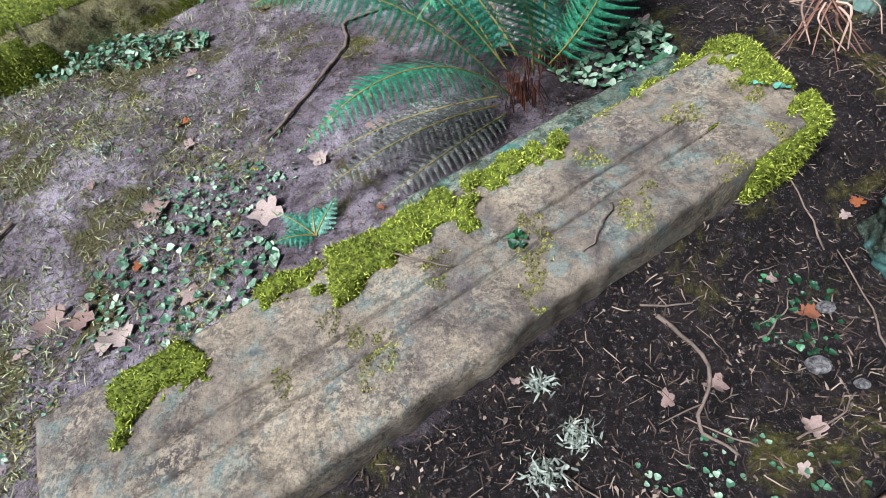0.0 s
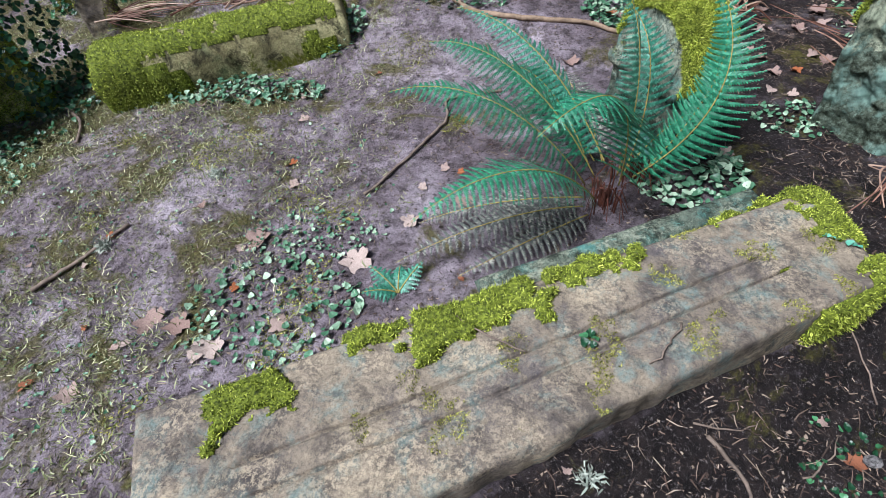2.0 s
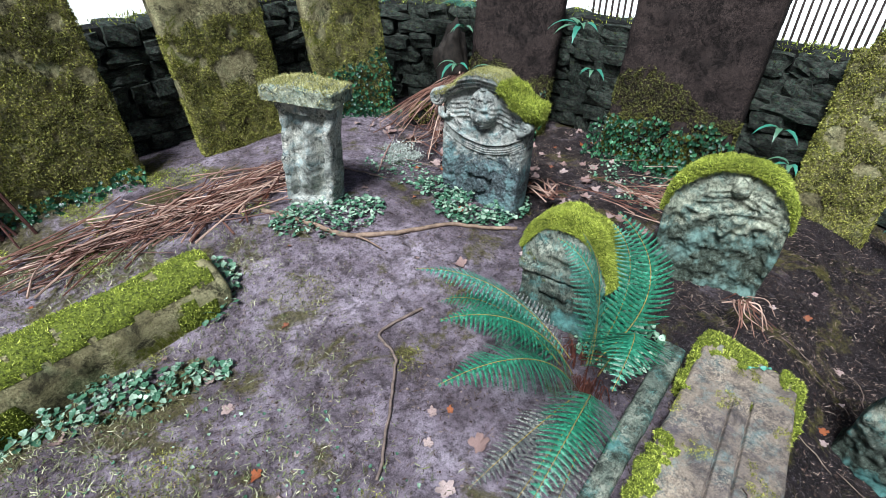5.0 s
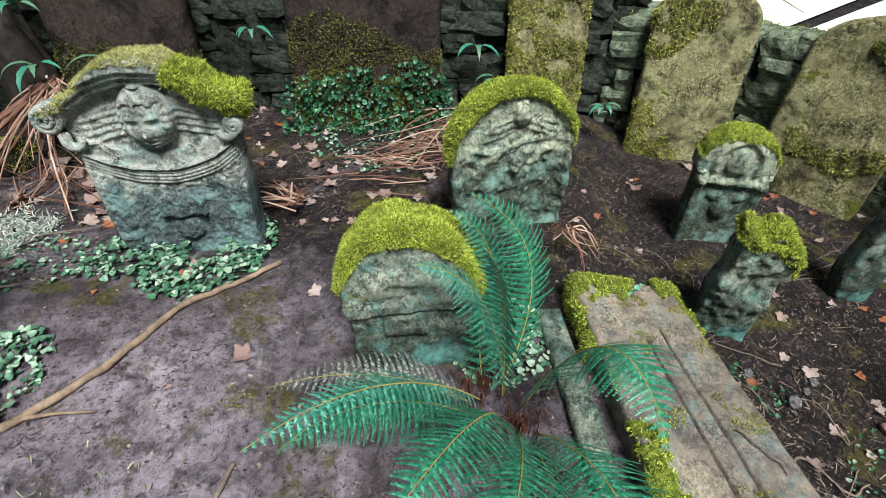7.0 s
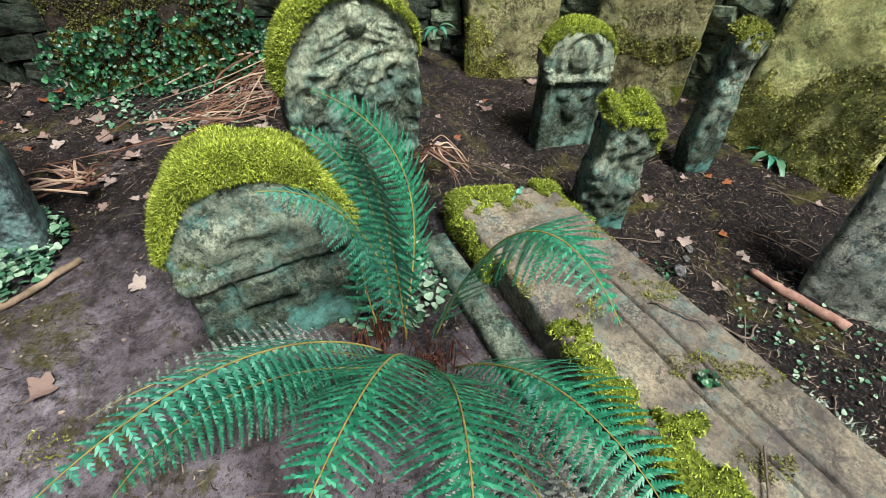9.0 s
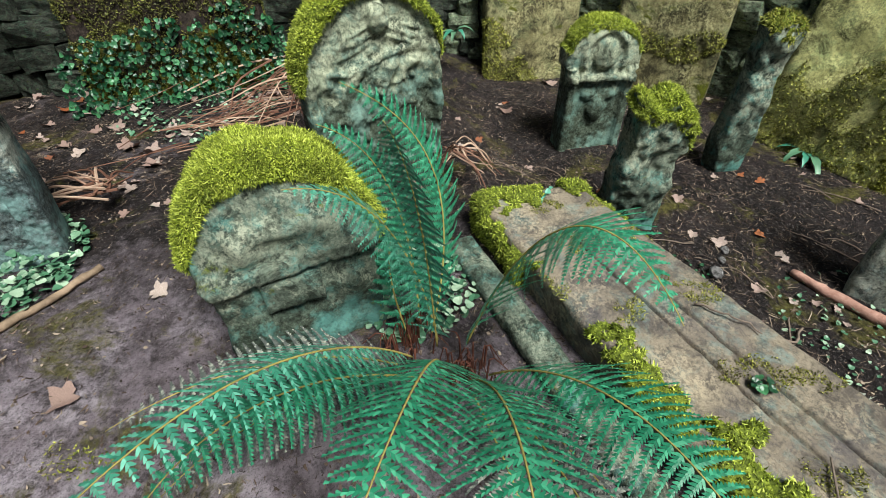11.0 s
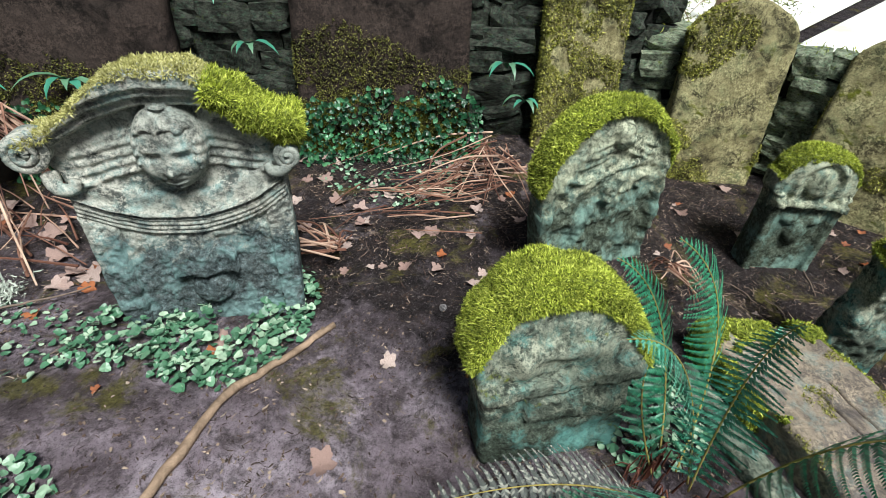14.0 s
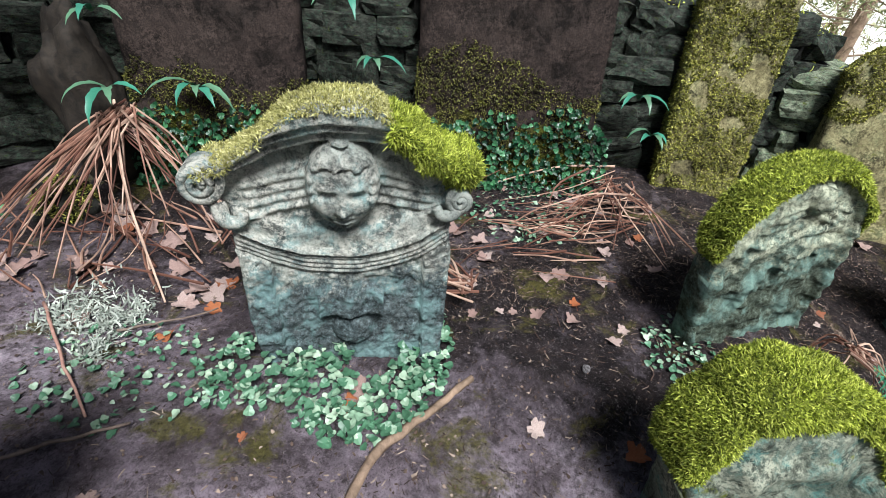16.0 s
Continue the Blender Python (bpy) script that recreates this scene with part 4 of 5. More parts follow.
def frond_on(parent, pts, mat, width, seed=0, flat=0.15, first=0.05, label=""):
    rng = random.Random(seed)
    length = sum((q - p).length for p, q in zip(pts, pts[1:]))
    n = len(pts) - 1
    inv = parent.matrix_world.inverted()
    flat_dir = pts[-1] - pts[0]
    across = Vector((flat_dir.y, -flat_dir.x, 0)).normalized()
    shells = []
    count = max(8, int(length * 42))
    for k in range(count):
        t = first + (1 - first) * (k + 0.5) / count
        i = min(int(t * n), n - 1)
        p = pts[i].lerp(pts[i + 1], t * n - i)
        d = (pts[i + 1] - pts[i]).normalized()
        s = (across - d * across.dot(d)).normalized()
        nrm = s.cross(d).normalized()
        u = (t - first) / (1 - first)
        ln = 1.5 * width * (0.60 + 0.40 * smooth01(u / 0.3)) * max(0.05, 1 - u ** 2.1) * rng.uniform(0.92, 1.06)
        for sign in (-1, 1):
            side = (s * sign + d * 0.16 - nrm * flat + nrm * rng.uniform(-0.08, 0.08)).normalized()
            shells.append(pinna(p, d, side, nrm, ln, 0.0165 * (0.55 + 0.3 * ln / width), 0.16 + rng.uniform(-0.08, 0.12), rng))
    V, F = join(shells)
    ob = mesh_object("frond", [tuple(inv @ Vector(v)) for v in V], F, mat, parent, label)
    RV, RF = tube([inv @ q for q in pts], 0.0030, 6, 0.3)
    mesh_object("stalk", RV, RF, RACHIS, ob, "yellow-brown frond stalk", True)
    return ob


def frond(parent, start, az, e0, e1, length, mat, width=0.155, sway=0.0, seed=0, flat=0.15, first=0.05, label=""):
    return frond_on(parent, frond_curve(start, az, e0, e1, length, 44, sway), mat, width, seed, flat, first, label)


CROWN = on_ground(0.08, 1.48, 0.05)
fern = empty("fern", Matrix.Translation(CROWN))
tagged(fern, "large green shield fern with arching toothed fronds growing beside the slab", "fern")
FRONDS = [  # foot, lean, tip, half width, kind
    ((0.16, 1.52, 0.10), (0.50, 1.42, 0.52), (0.28, 1.70, 0.76), 0.085, "g"),
    ((0.20, 1.56, 0.10), (0.46, 1.60, 0.50), (0.36, 1.80, 0.62), 0.075, "g"),
    ((0.12, 1.50, 0.12), (0.22, 1.58, 0.58), (0.06, 1.78, 0.64), 0.075, "p"),
    ((0.10, 1.50, 0.12), (0.16, 1.52, 0.62), (0.00, 1.55, 0.82), 0.070, "p"),
    ((0.10, 1.42, 0.14), (0.10, 1.24, 0.82), (-0.18, 1.08, 0.58), 0.115, "g"),
    ((0.06, 1.56, 0.12), (-0.20, 1.72, 0.62), (-0.54, 1.86, 0.60), 0.085, "p"),
    ((0.05, 1.60, 0.10), (-0.05, 1.86, 0.34), (-0.22, 2.20, 0.18), 0.085, "w"),
    ((0.02, 1.48, 0.12), (-0.25, 1.45, 0.70), (-0.57, 1.52, 0.63), 0.105, "g"),
    ((-0.02, 1.42, 0.14), (-0.30, 1.31, 0.68), (-0.66, 1.31, 0.57), 0.105, "g"),
    ((0.02, 1.36, 0.12), (-0.20, 1.12, 0.60), (-0.53, 0.95, 0.36), 0.100, "g"),
    ((0.00, 1.54, 0.12), (-0.20, 1.80, 0.48), (-0.42, 1.96, 0.30), 0.090, "g"),
    ((-0.02, 1.34, 0.10), (-0.30, 1.16, 0.24), (-0.64, 1.00, 0.10), 0.075, "w"),
    ((-0.02, 1.40, 0.09), (-0.35, 1.26, 0.20), (-0.60, 1.20, 0.10), 0.070, "w"),
    ((0.00, 1.32, 0.08), (-0.20, 1.12, 0.14), (-0.42, 0.99, 0.07), 0.060, "w"),
    ((0.02, 1.62, 0.09), (-0.15, 1.90, 0.22), (-0.33, 2.06, 0.10), 0.075, "w"),
    ((0.14, 1.58, 0.09), (0.30, 1.70, 0.30), (0.38, 1.60, 0.34), 0.055, "g")]
for k, (foot, lean, tip, width, kind) in enumerate(FRONDS):
    frond_on(fern, bend(foot, lean, tip), {"g": FERN, "p": PALEFERN, "w": DEADFERN}[kind], width, k, {"g": 0.14, "p": 0.25, "w": 0.04}[kind], label={"g": "", "p": "paler blue-green frond", "w": "withered grey frond"}[kind])
shells = []
crng = random.Random(4)
for k in range(70):
    a, r = crng.uniform(0, 6.28), crng.uniform(0.0, 0.075)
    c = Vector((0.07, 0.10, 0)) if k % 2 else Vector((-0.03, -0.07, 0))
    b = c + Vector((r * math.cos(a), r * math.sin(a), -0.05))
    shells.append(tube(spline([b, b + (b - c) * 0.2 + Vector((0, 0, 0.10)), b + (b - c) * 0.9 + Vector((crng.uniform(-0.03, 0.03), crng.uniform(-0.03, 0.03), crng.uniform(0.02, 0.08)))], 6), 0.003, 4, 0.4))
tagged(mesh_object("crown", *join(shells), CROWNRED, fern, "red-brown scaly crown of dead stalks"), kind="stuff")


def small_fern(base, n, length, seed, az0=0, spread=360, rise=60, mat=FERN):
    rng = random.Random(seed)
    f = empty("small_fern", Matrix.Translation(base))
    tagged(f, "small green fern tuft growing among the stones", "fern")
    for k in range(n):
        frond(f, base, az0 + spread * (k + rng.uniform(-0.3, 0.3)) / n, rise + rng.uniform(-12, 12), rng.uniform(-30, 5), length * rng.uniform(0.7, 1.1), mat, length * 0.2, 5, seed + k)


small_fern(Vector((0.55, 5.05, 1.05)), 8, 0.45, 61, 150, 230, 45, PALEFERN)
small_fern(on_ground(-0.62, 0.92, 0.0), 4, 0.16, 63, 60, 200, 40, PALEFERN)
small_fern(on_ground(1.05, 4.95, 0.95), 4, 0.35, 65, 160, 120, 30, PALEFERN)


# ---- strap-leaved ferns in the wall joints ----
def strap_fern(base, n, length, az, spread, seed, droop=-60):
    rng = random.Random(seed)
    f = empty("hart_tongue_fern", Matrix.Translation(base))
    tagged(f, "glossy strap-leaved fern rooted in the wall foot", "fern")
    inv = f.matrix_world.inverted()
    for k in range(n):
        a = az + spread * ((k + 0.5) / n - 0.5) + rng.uniform(-12, 12)
        pts = frond_curve(base, a, rng.uniform(35, 70), droop + rng.uniform(-15, 25), length * rng.uniform(0.6, 1.1), 14)
        V, F = [], []
        for i, p in enumerate(pts):
            d = (pts[min(i + 1, 13)] - pts[max(i - 1, 0)]).normalized()
            s = d.cross(Vector((0, 0, 1))).normalized() if abs(d.z) < 0.98 else Vector((math.sin(radians(a)), -math.cos(radians(a)), 0))
            w = length * 0.085 * math.sin(math.pi * min(1, (i + 0.6) / 13.6) ** 0.7) * (1 + 0.15 * math.sin(i * 2.1))
            nr = s.cross(d)
            V += [inv @ (p - s * w + nr * w * 0.3), inv @ p, inv @ (p + s * w + nr * w * 0.3)]
        for i in range(13):
            F += [(3 * i, 3 * i + 1, 3 * i + 4, 3 * i + 3), (3 * i + 1, 3 * i + 2, 3 * i + 5, 3 * i + 4)]
        mesh_object("leaf", V, F, PALEFERN if k % 2 else IVY, f, smooth=True)


for spec in (((1.50, 3.80, 0.95), 6, 0.30, 200, 200, 1), ((1.62, 3.72, 0.62), 4, 0.22, 200, 160, 2), ((0.80, 4.62, 0.55), 4, 0.26, 220, 160, 3), ((0.90, 4.70, 0.85), 3, 0.22, 230, 140, 4),
             ((1.10, 4.42, 0.50), 5, 0.26, 215, 160, 5), ((2.18, 2.42, 0.50), 4, 0.22, 190, 160, 6), ((2.22, 2.30, 0.30), 4, 0.2, 190, 160, 8), ((2.40, 1.60, 0.16), 5, 0.18, 180, 200, 7),
             ((1.62, -0.22, 0.0), 6, 0.24, 130, 200, 9), ((2.36, 0.72, 0.06), 4, 0.18, 170, 180, 10), ((-3.55, 1.72, 0.95), 4, 0.2, 330, 160, 11), ((2.48, 2.52, 0.75), 3, 0.2, 190, 120, 12)):
    b = Vector(spec[0])
    strap_fern(b if b.z > 0.05 else on_ground(b.x, b.y), *spec[1:])


# ---- creeping ivy and clover-like leaves ----
def lobed(r, lobes, depth, rng):
    """Outline of a small lobed leaf round its stalk."""
    n = lobes * 4
    return [(r * (1 - depth * (0.5 + 0.5 * math.cos(lobes * 2 * math.pi * k / n + math.pi))) * math.cos(2 * math.pi * k / n), r * (1 - depth * (0.5 + 0.5 * math.cos(lobes * 2 * math.pi * k / n + math.pi))) * math.sin(2 * math.pi * k / n)) for k in range(n)]


def leaf_patch(name, spots, size, mat, label, seed, lobes=3, up=0.6):
    """A low mat of small leaves: spots gives positions and outward directions."""
    rng = random.Random(seed)
    V, F = [], []
    for p, nrm in spots:
        r = size * rng.uniform(0.45, 1.15)
        nn = (Vector(nrm) + Vector((rng.gauss(0, 0.45), rng.gauss(0, 0.45), rng.gauss(0, 0.25) + up * 0.3))).normalized()
        a = nn.orthogonal().normalized()
        b = nn.cross(a)
        t = rng.uniform(0, 6.28)
        o = len(V)
        V.append(Vector(p) - nn * r * 0.18)
        ring = lobed(r, lobes, 0.30, rng)
        for x, y in ring:
            xx, yy = x * math.cos(t) - y * math.sin(t), x * math.sin(t) + y * math.cos(t)
            V.append(Vector(p) + a * xx + b * yy + nn * rng.uniform(-0.1, 0.12) * r)
        m = len(ring)
        F += [(o, o + 1 + k, o + 1 + (k + 1) % m) for k in range(m)]
    org = V[0].copy()
    ob = mesh_object(name, [tuple(v - org) for v in V], F, mat)
    ob.location = org
    return tagged(ob, label, "ivy", kind="stuff")


prng = random.Random(77)


def floor_spots(cx, cy, rx, ry, n, rise=0.05, ring=0.0, keep=None):
    out = []
    while len(out) < n:
        a, r = prng.uniform(0, 6.28), math.sqrt(prng.uniform(ring, 1))
        x, y = cx + rx * r * math.cos(a), cy + ry * r * math.sin(a)
        if keep and not keep(x, y):
            continue
        h = prng.uniform(0.008, rise) * (1.1 - r * 0.6)
        out.append(((x, y, ground(x, y) + h), (0, 0, 1)))
    return out


def face_spots(a, b, n, h, out, fall=1.4):
    """Leaves that climb a slab's foot between two points, thinning upward."""
    res = []
    for _ in range(n):
        t = prng.random()
        x, y = a[0] + (b[0] - a[0]) * t, a[1] + (b[1] - a[1]) * t
        z = h * prng.random() ** fall * (0.7 + 0.5 * noise.noise((x * 3, y * 3, 1)))
        k = prng.uniform(0.0, 0.14) * (1 - z / h * 0.7) - 0.13 * z
        x, y = x + out[0] * k, y + out[1] * k
        res.append(((x, y, ground(x, y) + z), (out[0], out[1], 0.3)))
    return res


leaf_patch("ivy_patch", floor_spots(0.30, 2.98, 0.36, 0.24, 884, 0.10, 0.1), 0.0179, IVY, "pale variegated ivy leaves round the carved stone's foot", 1)
leaf_patch("ivy_patch", floor_spots(0.10, 3.28, 0.22, 0.18, 221, 0.08), 0.0172, IVY, "ivy trailing beside the carved stone", 2)
leaf_patch("ivy_patch", floor_spots(-0.72, 3.06, 0.36, 0.20, 561, 0.08), 0.0172, IVY, "ivy mat round the niche stone's foot", 3)
leaf_patch("ivy_patch", floor_spots(-2.1, 2.16, 0.75, 0.13, 714, 0.07), 0.0172, IVY, "clover-like ivy along the coped stone's foot", 4)
leaf_patch("ivy_patch", floor_spots(-1.42, 2.66, 0.14, 0.22, 221, 0.10), 0.0187, IVY, "ivy at the coped stone's end", 5)
leaf_patch("ivy_patch", face_spots((-3.0, 1.85), (-3.05, 2.35), 420, 0.65, (0.8, -0.3)) + floor_spots(-3.0, 1.9, 0.3, 0.45, 272, 0.06), 0.0187, DARKIVY, "dark ivy spilling down by the leaning slab", 6)
leaf_patch("ivy_patch", face_spots((1.55, 3.52), (1.98, 2.50), 1000, 0.46, (-0.94, -0.33)), 0.0172, DARKIVY, "dense dark ivy climbing the foot of the brown slab", 7)
leaf_patch("ivy_patch", face_spots((0.90, 4.70), (1.30, 3.92), 900, 0.62, (-0.9, -0.42)), 0.0172, DARKIVY, "dark ivy over the brown slab's foot", 8)
leaf_patch("ivy_patch", face_spots((-0.45, 4.78), (0.30, 5.05), 620, 0.7, (0.35, -0.93)), 0.0187, DARKIVY, "dark ivy on the mossy slab", 9)
leaf_patch("ivy_patch", face_spots((-3.75, 2.96), (-3.0, 3.30), 520, 0.5, (0.4, -0.9)), 0.0172, DARKIVY, "ivy creeping over the rugged slab's foot", 10)
leaf_patch("ivy_patch", face_spots((-2.65, 3.70), (-1.85, 4.08), 240, 0.14, (0.42, -0.9), 1.0), 0.0172, DARKIVY, "ivy along the tall slab's foot", 11)
leaf_patch("ivy_patch", floor_spots(-1.06, 0.80, 0.34, 0.24, 210, 0.04), 0.0156, IVY, "green clover-like leaves beside the slab", 12)
leaf_patch("ivy_patch", floor_spots(-1.05, 1.15, 0.28, 0.14, 187, 0.03), 0.0109, IVY, "tiny green seedlings on the earth", 13)
leaf_patch("ivy_patch", floor_spots(0.38, 1.60, 0.22, 0.2, 340, 0.06), 0.0187, IVY, "ivy leaves beside the fern", 14)
leaf_patch("ivy_patch", floor_spots(0.72, 0.64, 0.13, 0.13, 45, 0.02), 0.011, DARKIVY, "small round leaves by the slab", 15)
leaf_patch("ivy_patch", floor_spots(0.86, 2.02, 0.2, 0.14, 153, 0.03), 0.0133, IVY, "pale ivy before the oval stone", 16)
leaf_patch("ivy_patch", floor_spots(1.55, 2.9, 0.32, 0.45, 323, 0.03), 0.0140, IVY, "scattered ivy leaves on the bare earth", 17)
leaf_patch("ivy_patch", floor_spots(-0.10, 3.62, 0.25, 0.3, 204, 0.03), 0.0133, IVY, "small grey-green leaves by the path", 18)
leaf_patch("ivy_patch", floor_spots(-3.0, 1.35, 0.35, 0.3, 340, 0.04), 0.0156, IVY, "creeping leaves by the rough wall", 19)
leaf_patch("ivy_patch", floor_spots(-1.9, 1.1, 1.2, 1.0, 714, 0.02), 0.0086, IVY, "tiny scattered weeds over the mossy earth", 20)
leaf_patch("ivy_patch", floor_spots(0.45, 0.05, 0.35, 0.3, 204, 0.02), 0.0101, IVY, "tiny weeds by the pale stone", 21)


# ---- grass wisps, needles and crumbs over the earth ----
def scatter(name, n, box, keep, length, width, mat, label, seed, upright):
    rng = np.random.default_rng(seed)
    P = []
    while len(P) < n:
        x, y = rng.uniform(box[0], box[1]), rng.uniform(box[2], box[3])
        if rng.random() < keep(x, y):
            P.append((x, y, ground(x, y) + rng.uniform(0.002, 0.007)))
    P = np.array(P)
    N = np.tile((0.0, 0.0, upright), (n, 1))
    ob = blades(name, P, N, length, width, mat, None, rng, 1.0)
    me = ob.data
    co = np.empty(len(me.vertices) * 3)
    me.vertices.foreach_get("co", co)
    co = co.reshape(-1, 5, 3)
    floor_z = P[:, 2][:, None]
    co[:, :, 2] = np.maximum(co[:, :, 2], floor_z - 0.001)
    if upright == 0:
        co[:, :, 2] = floor_z + (co[:, :, 2] - floor_z) * 0.22
    me.vertices.foreach_set("co", co.ravel())
    return tagged(ob, label, "litter", kind="stuff")


def west(x, y):
    return smooth01((-0.5 - x) / 1.2) * (0.35 + 0.9 * max(0, noise.noise((x * 2.3, y * 2.3, 3)) + 0.25))


def east(x, y):
    d = (x - 0.3) * 0.6 - (y - 1) * 0.8
    return max(smooth01((d - 0.1) / 0.2), smooth01((x - 0.5) / 0.5)) * (0.3 + 0.7 * max(0, noise.noise((x * 3, y * 3, 8)) + 0.4))


def anywhere(x, y):
    return 0.25 + 0.75 * max(0.0, noise.noise((x * 2, y * 2, 5)) + 0.3)


scatter("grass_wisps", 34000, (-4.0, -0.3, -0.4, 3.2), west, 0.032, 0.0036, GRASS, "short pale grass and moss wisps on the earth", 31, 0.8)
scatter("needle_litter", 16000, (-0.9, 2.6, -0.9, 4.2), east, 0.05, 0.0032, NEEDLE, "dry conifer needles and twiglets on dark earth", 33, 0)
scatter("needle_litter", 26000, (-4.0, 2.6, -0.6, 4.8), anywhere, 0.026, 0.0036, NEEDLE, "fine brown plant crumbs on the earth", 35, 0)
scatter("bark_crumbs", 20000, (-4.0, 2.6, -0.6, 4.6), anywhere, 0.014, 0.008, NEEDLE, "crumbs of bark and leaf", 37, 0)
scatter("moss_tufts", 9000, (-3.4, -0.2, 0.3, 3.0), lambda x, y: 1.0 if noise.noise((x * 2.6, y * 2.6, 12)) > 0.34 else 0.0, 0.012, 0.004, DARKMOSS, "flat brown-green moss tufts in the earth", 39, 1.2)
scatter("moss_tufts", 5000, (-3.4, -0.9, 2.9, 4.2), lambda x, y: 1.0 if noise.noise((x * 2.1, y * 2.1, 14)) > 0.22 else 0.0, 0.014, 0.0045, MOSS, "green moss tufts before the tall slabs", 41, 1.2)


# ---- fallen leaves ----
def dead_leaf(seed):
    rng = random.Random(seed)
    n, pts = 30, []
    for k in range(n):
        a = 2 * math.pi * k / n
        lobe = 0.62 + 0.38 * abs(math.cos(2.5 * a)) ** 0.8 + 0.07 * math.cos(11 * a + seed)
        pts.append((0.5 * lobe * math.cos(a), 0.5 * lobe * math.sin(a) * 0.85))
    V = [(0.0, 0.0, 0.0)]
    ph = rng.uniform(0, 6)
    for q in (0.55, 1.0):
        for x, y in pts:
            r = math.hypot(x, y) * q
            V.append((x * q, y * q, 0.9 * r * r * (0.5 + 0.7 * math.sin(2 * math.atan2(y, x) + ph)) + 0.05 * noise.noise((x * q * 5 + seed, y * q * 5, 0))))
    F = [(0, 1 + k, 1 + (k + 1) % n) for k in range(n)]
    F += [(1 + k, 1 + n + k, 1 + n + (k + 1) % n, 1 + (k + 1) % n) for k in range(n)]
    sv, sf = tube([(-0.1, 0, 0.01), (-0.5, 0.03, 0.03), (-0.85, 0.1, 0.05)], 0.014, 4, 0.6)
    return join([(V, F), (sv, sf)])


LEAF_MESHES = []
for k in range(6):
    V, F = dead_leaf(k + 1)
    for m in (LEAF, REDLEAF):
        me = bpy.data.meshes.new("fallen_leaf")
        me.from_pydata(V, [], F)
        me.materials.append(m)
        me.polygons.foreach_set("use_smooth", [True] * len(me.polygons))
        LEAF_MESHES.append(me)
lrng = random.Random(21)


def fallen(x, y, size, rust=False, dz=0.006):
    ob = new("fallen_leaf", LEAF_MESHES[2 * lrng.randrange(6) + (1 if rust else 0)])
    ob.matrix_world = Matrix.Translation((x, y, ground(x, y) + dz)) @ pose(0, 0, 0, lrng.uniform(-16, 16), lrng.uniform(-16, 16), lrng.uniform(0, 360)) @ Matrix.Scale(size, 4)
    tagged(ob, "dry curled rust-red leaf on the earth" if rust else "dry curled buff-pink lobed leaf on the earth", "leaf", "fallen leaves")


for x, y, s in ((-1.25, 1.11, 0.12), (-0.81, 1.04, 0.13), (-1.37, 0.70, 0.11), (-1.50, 0.71, 0.12), (-1.20, 0.63, 0.12), (-1.64, 0.42, 0.09), (-1.60, 1.27, 0.05), (-2.05, 2.03, 0.07), (-1.23, 0.60, 0.08), (-0.66, 1.26, 0.08), (-0.99, 0.74, 0.08),
                (-0.47, 1.38, 0.10), (-1.40, 1.94, 0.06), (-2.13, 0.54, 0.05), (0.31, 2.42, 0.07), (0.16, 2.97, 0.10), (1.16, 2.92, 0.11), (1.05, 2.57, 0.07), (0.86, 2.84, 0.06), (1.35, 2.37, 0.08), (0.62, 4.5, 0.13), (0.20, 4.23, 0.13), (0.40, 3.95, 0.12),
                (0.53, 4.13, 0.12), (0.08, 4.40, 0.11), (1.33, 2.14, 0.08), (1.05, 2.84, 0.10), (1.52, 3.45, 0.10), (1.38, 3.22, 0.10), (1.19, 3.04, 0.12), (0.92, 3.10, 0.10), (2.05, 1.28, 0.10), (2.45, 1.00, 0.11), (-0.10, 2.45, 0.10), (0.91, 0.43, 0.07), (0.46, 0.46, 0.07), (0.33, 0.42, 0.05), (0.53, 1.75, 0.07)):
    fallen(x, y, s)
for x, y, s in ((-1.31, 1.58, 0.06), (0.94, 2.42, 0.06), (0.35, 2.12, 0.09), (0.78, 3.17, 0.05), (1.54, 3.59, 0.10), (0.07, 3.66, 0.07), (0.12, 2.95, 0.09), (2.02, 0.42, 0.05)):
    fallen(x, y, s, True)
for _ in range(70):
    fallen(lrng.uniform(0.7, 1.9), lrng.uniform(2.2, 3.9), lrng.uniform(0.04, 0.09), lrng.random() < 0.15)
for _ in range(60):
    a, b = lrng.uniform(0.5, 2.3), lrng.uniform(-0.5, 1.6)
    if (a - 0.3) * 0.6 - (b - 1) * 0.8 > 0.12:
        fallen(a, b, lrng.uniform(0.025, 0.065), lrng.random() < 0.3)
for _ in range(46):
    fallen(lrng.uniform(-3.0, 0.0), lrng.uniform(0.4, 3.8), lrng.uniform(0.025, 0.06), lrng.random() < 0.25)
for _ in range(26):
    fallen(lrng.uniform(-0.2, 0.8), lrng.uniform(3.6, 4.6), lrng.uniform(0.06, 0.12), lrng.random() < 0.1)


# ---- branches, sticks and stalks ----
def stick(name, pts, radius, mat, label, n=26, wobble=0.35, seed=0, taper=0.6, extra=()):
    line = [p + Vector((0.012 * noise.noise((k * 0.5, seed, 0)), 0.012 * noise.noise((k * 0.5, seed, 4)), 0.006 * noise.noise((k * 0.7, seed, 8)))) for k, p in enumerate(spline(pts, n))]
    shells = [tube(line, radius, 8, taper, wobble, seed)]
    for at, end in extra:
        shells.append(tube(spline([line[at], line[at].lerp(Vector(end), 0.5) + Vector((0, 0, 0.01)), Vector(end)], 8), radius * 0.5, 6, 0.4, wobble, seed + at))
    V, F = join(shells)
    org = Vector(V[0])
    ob = mesh_object(name, [tuple(Vector(v) - org) for v in V], F, mat, smooth=True)
    ob.location = org
    return tagged(ob, label, "stick")


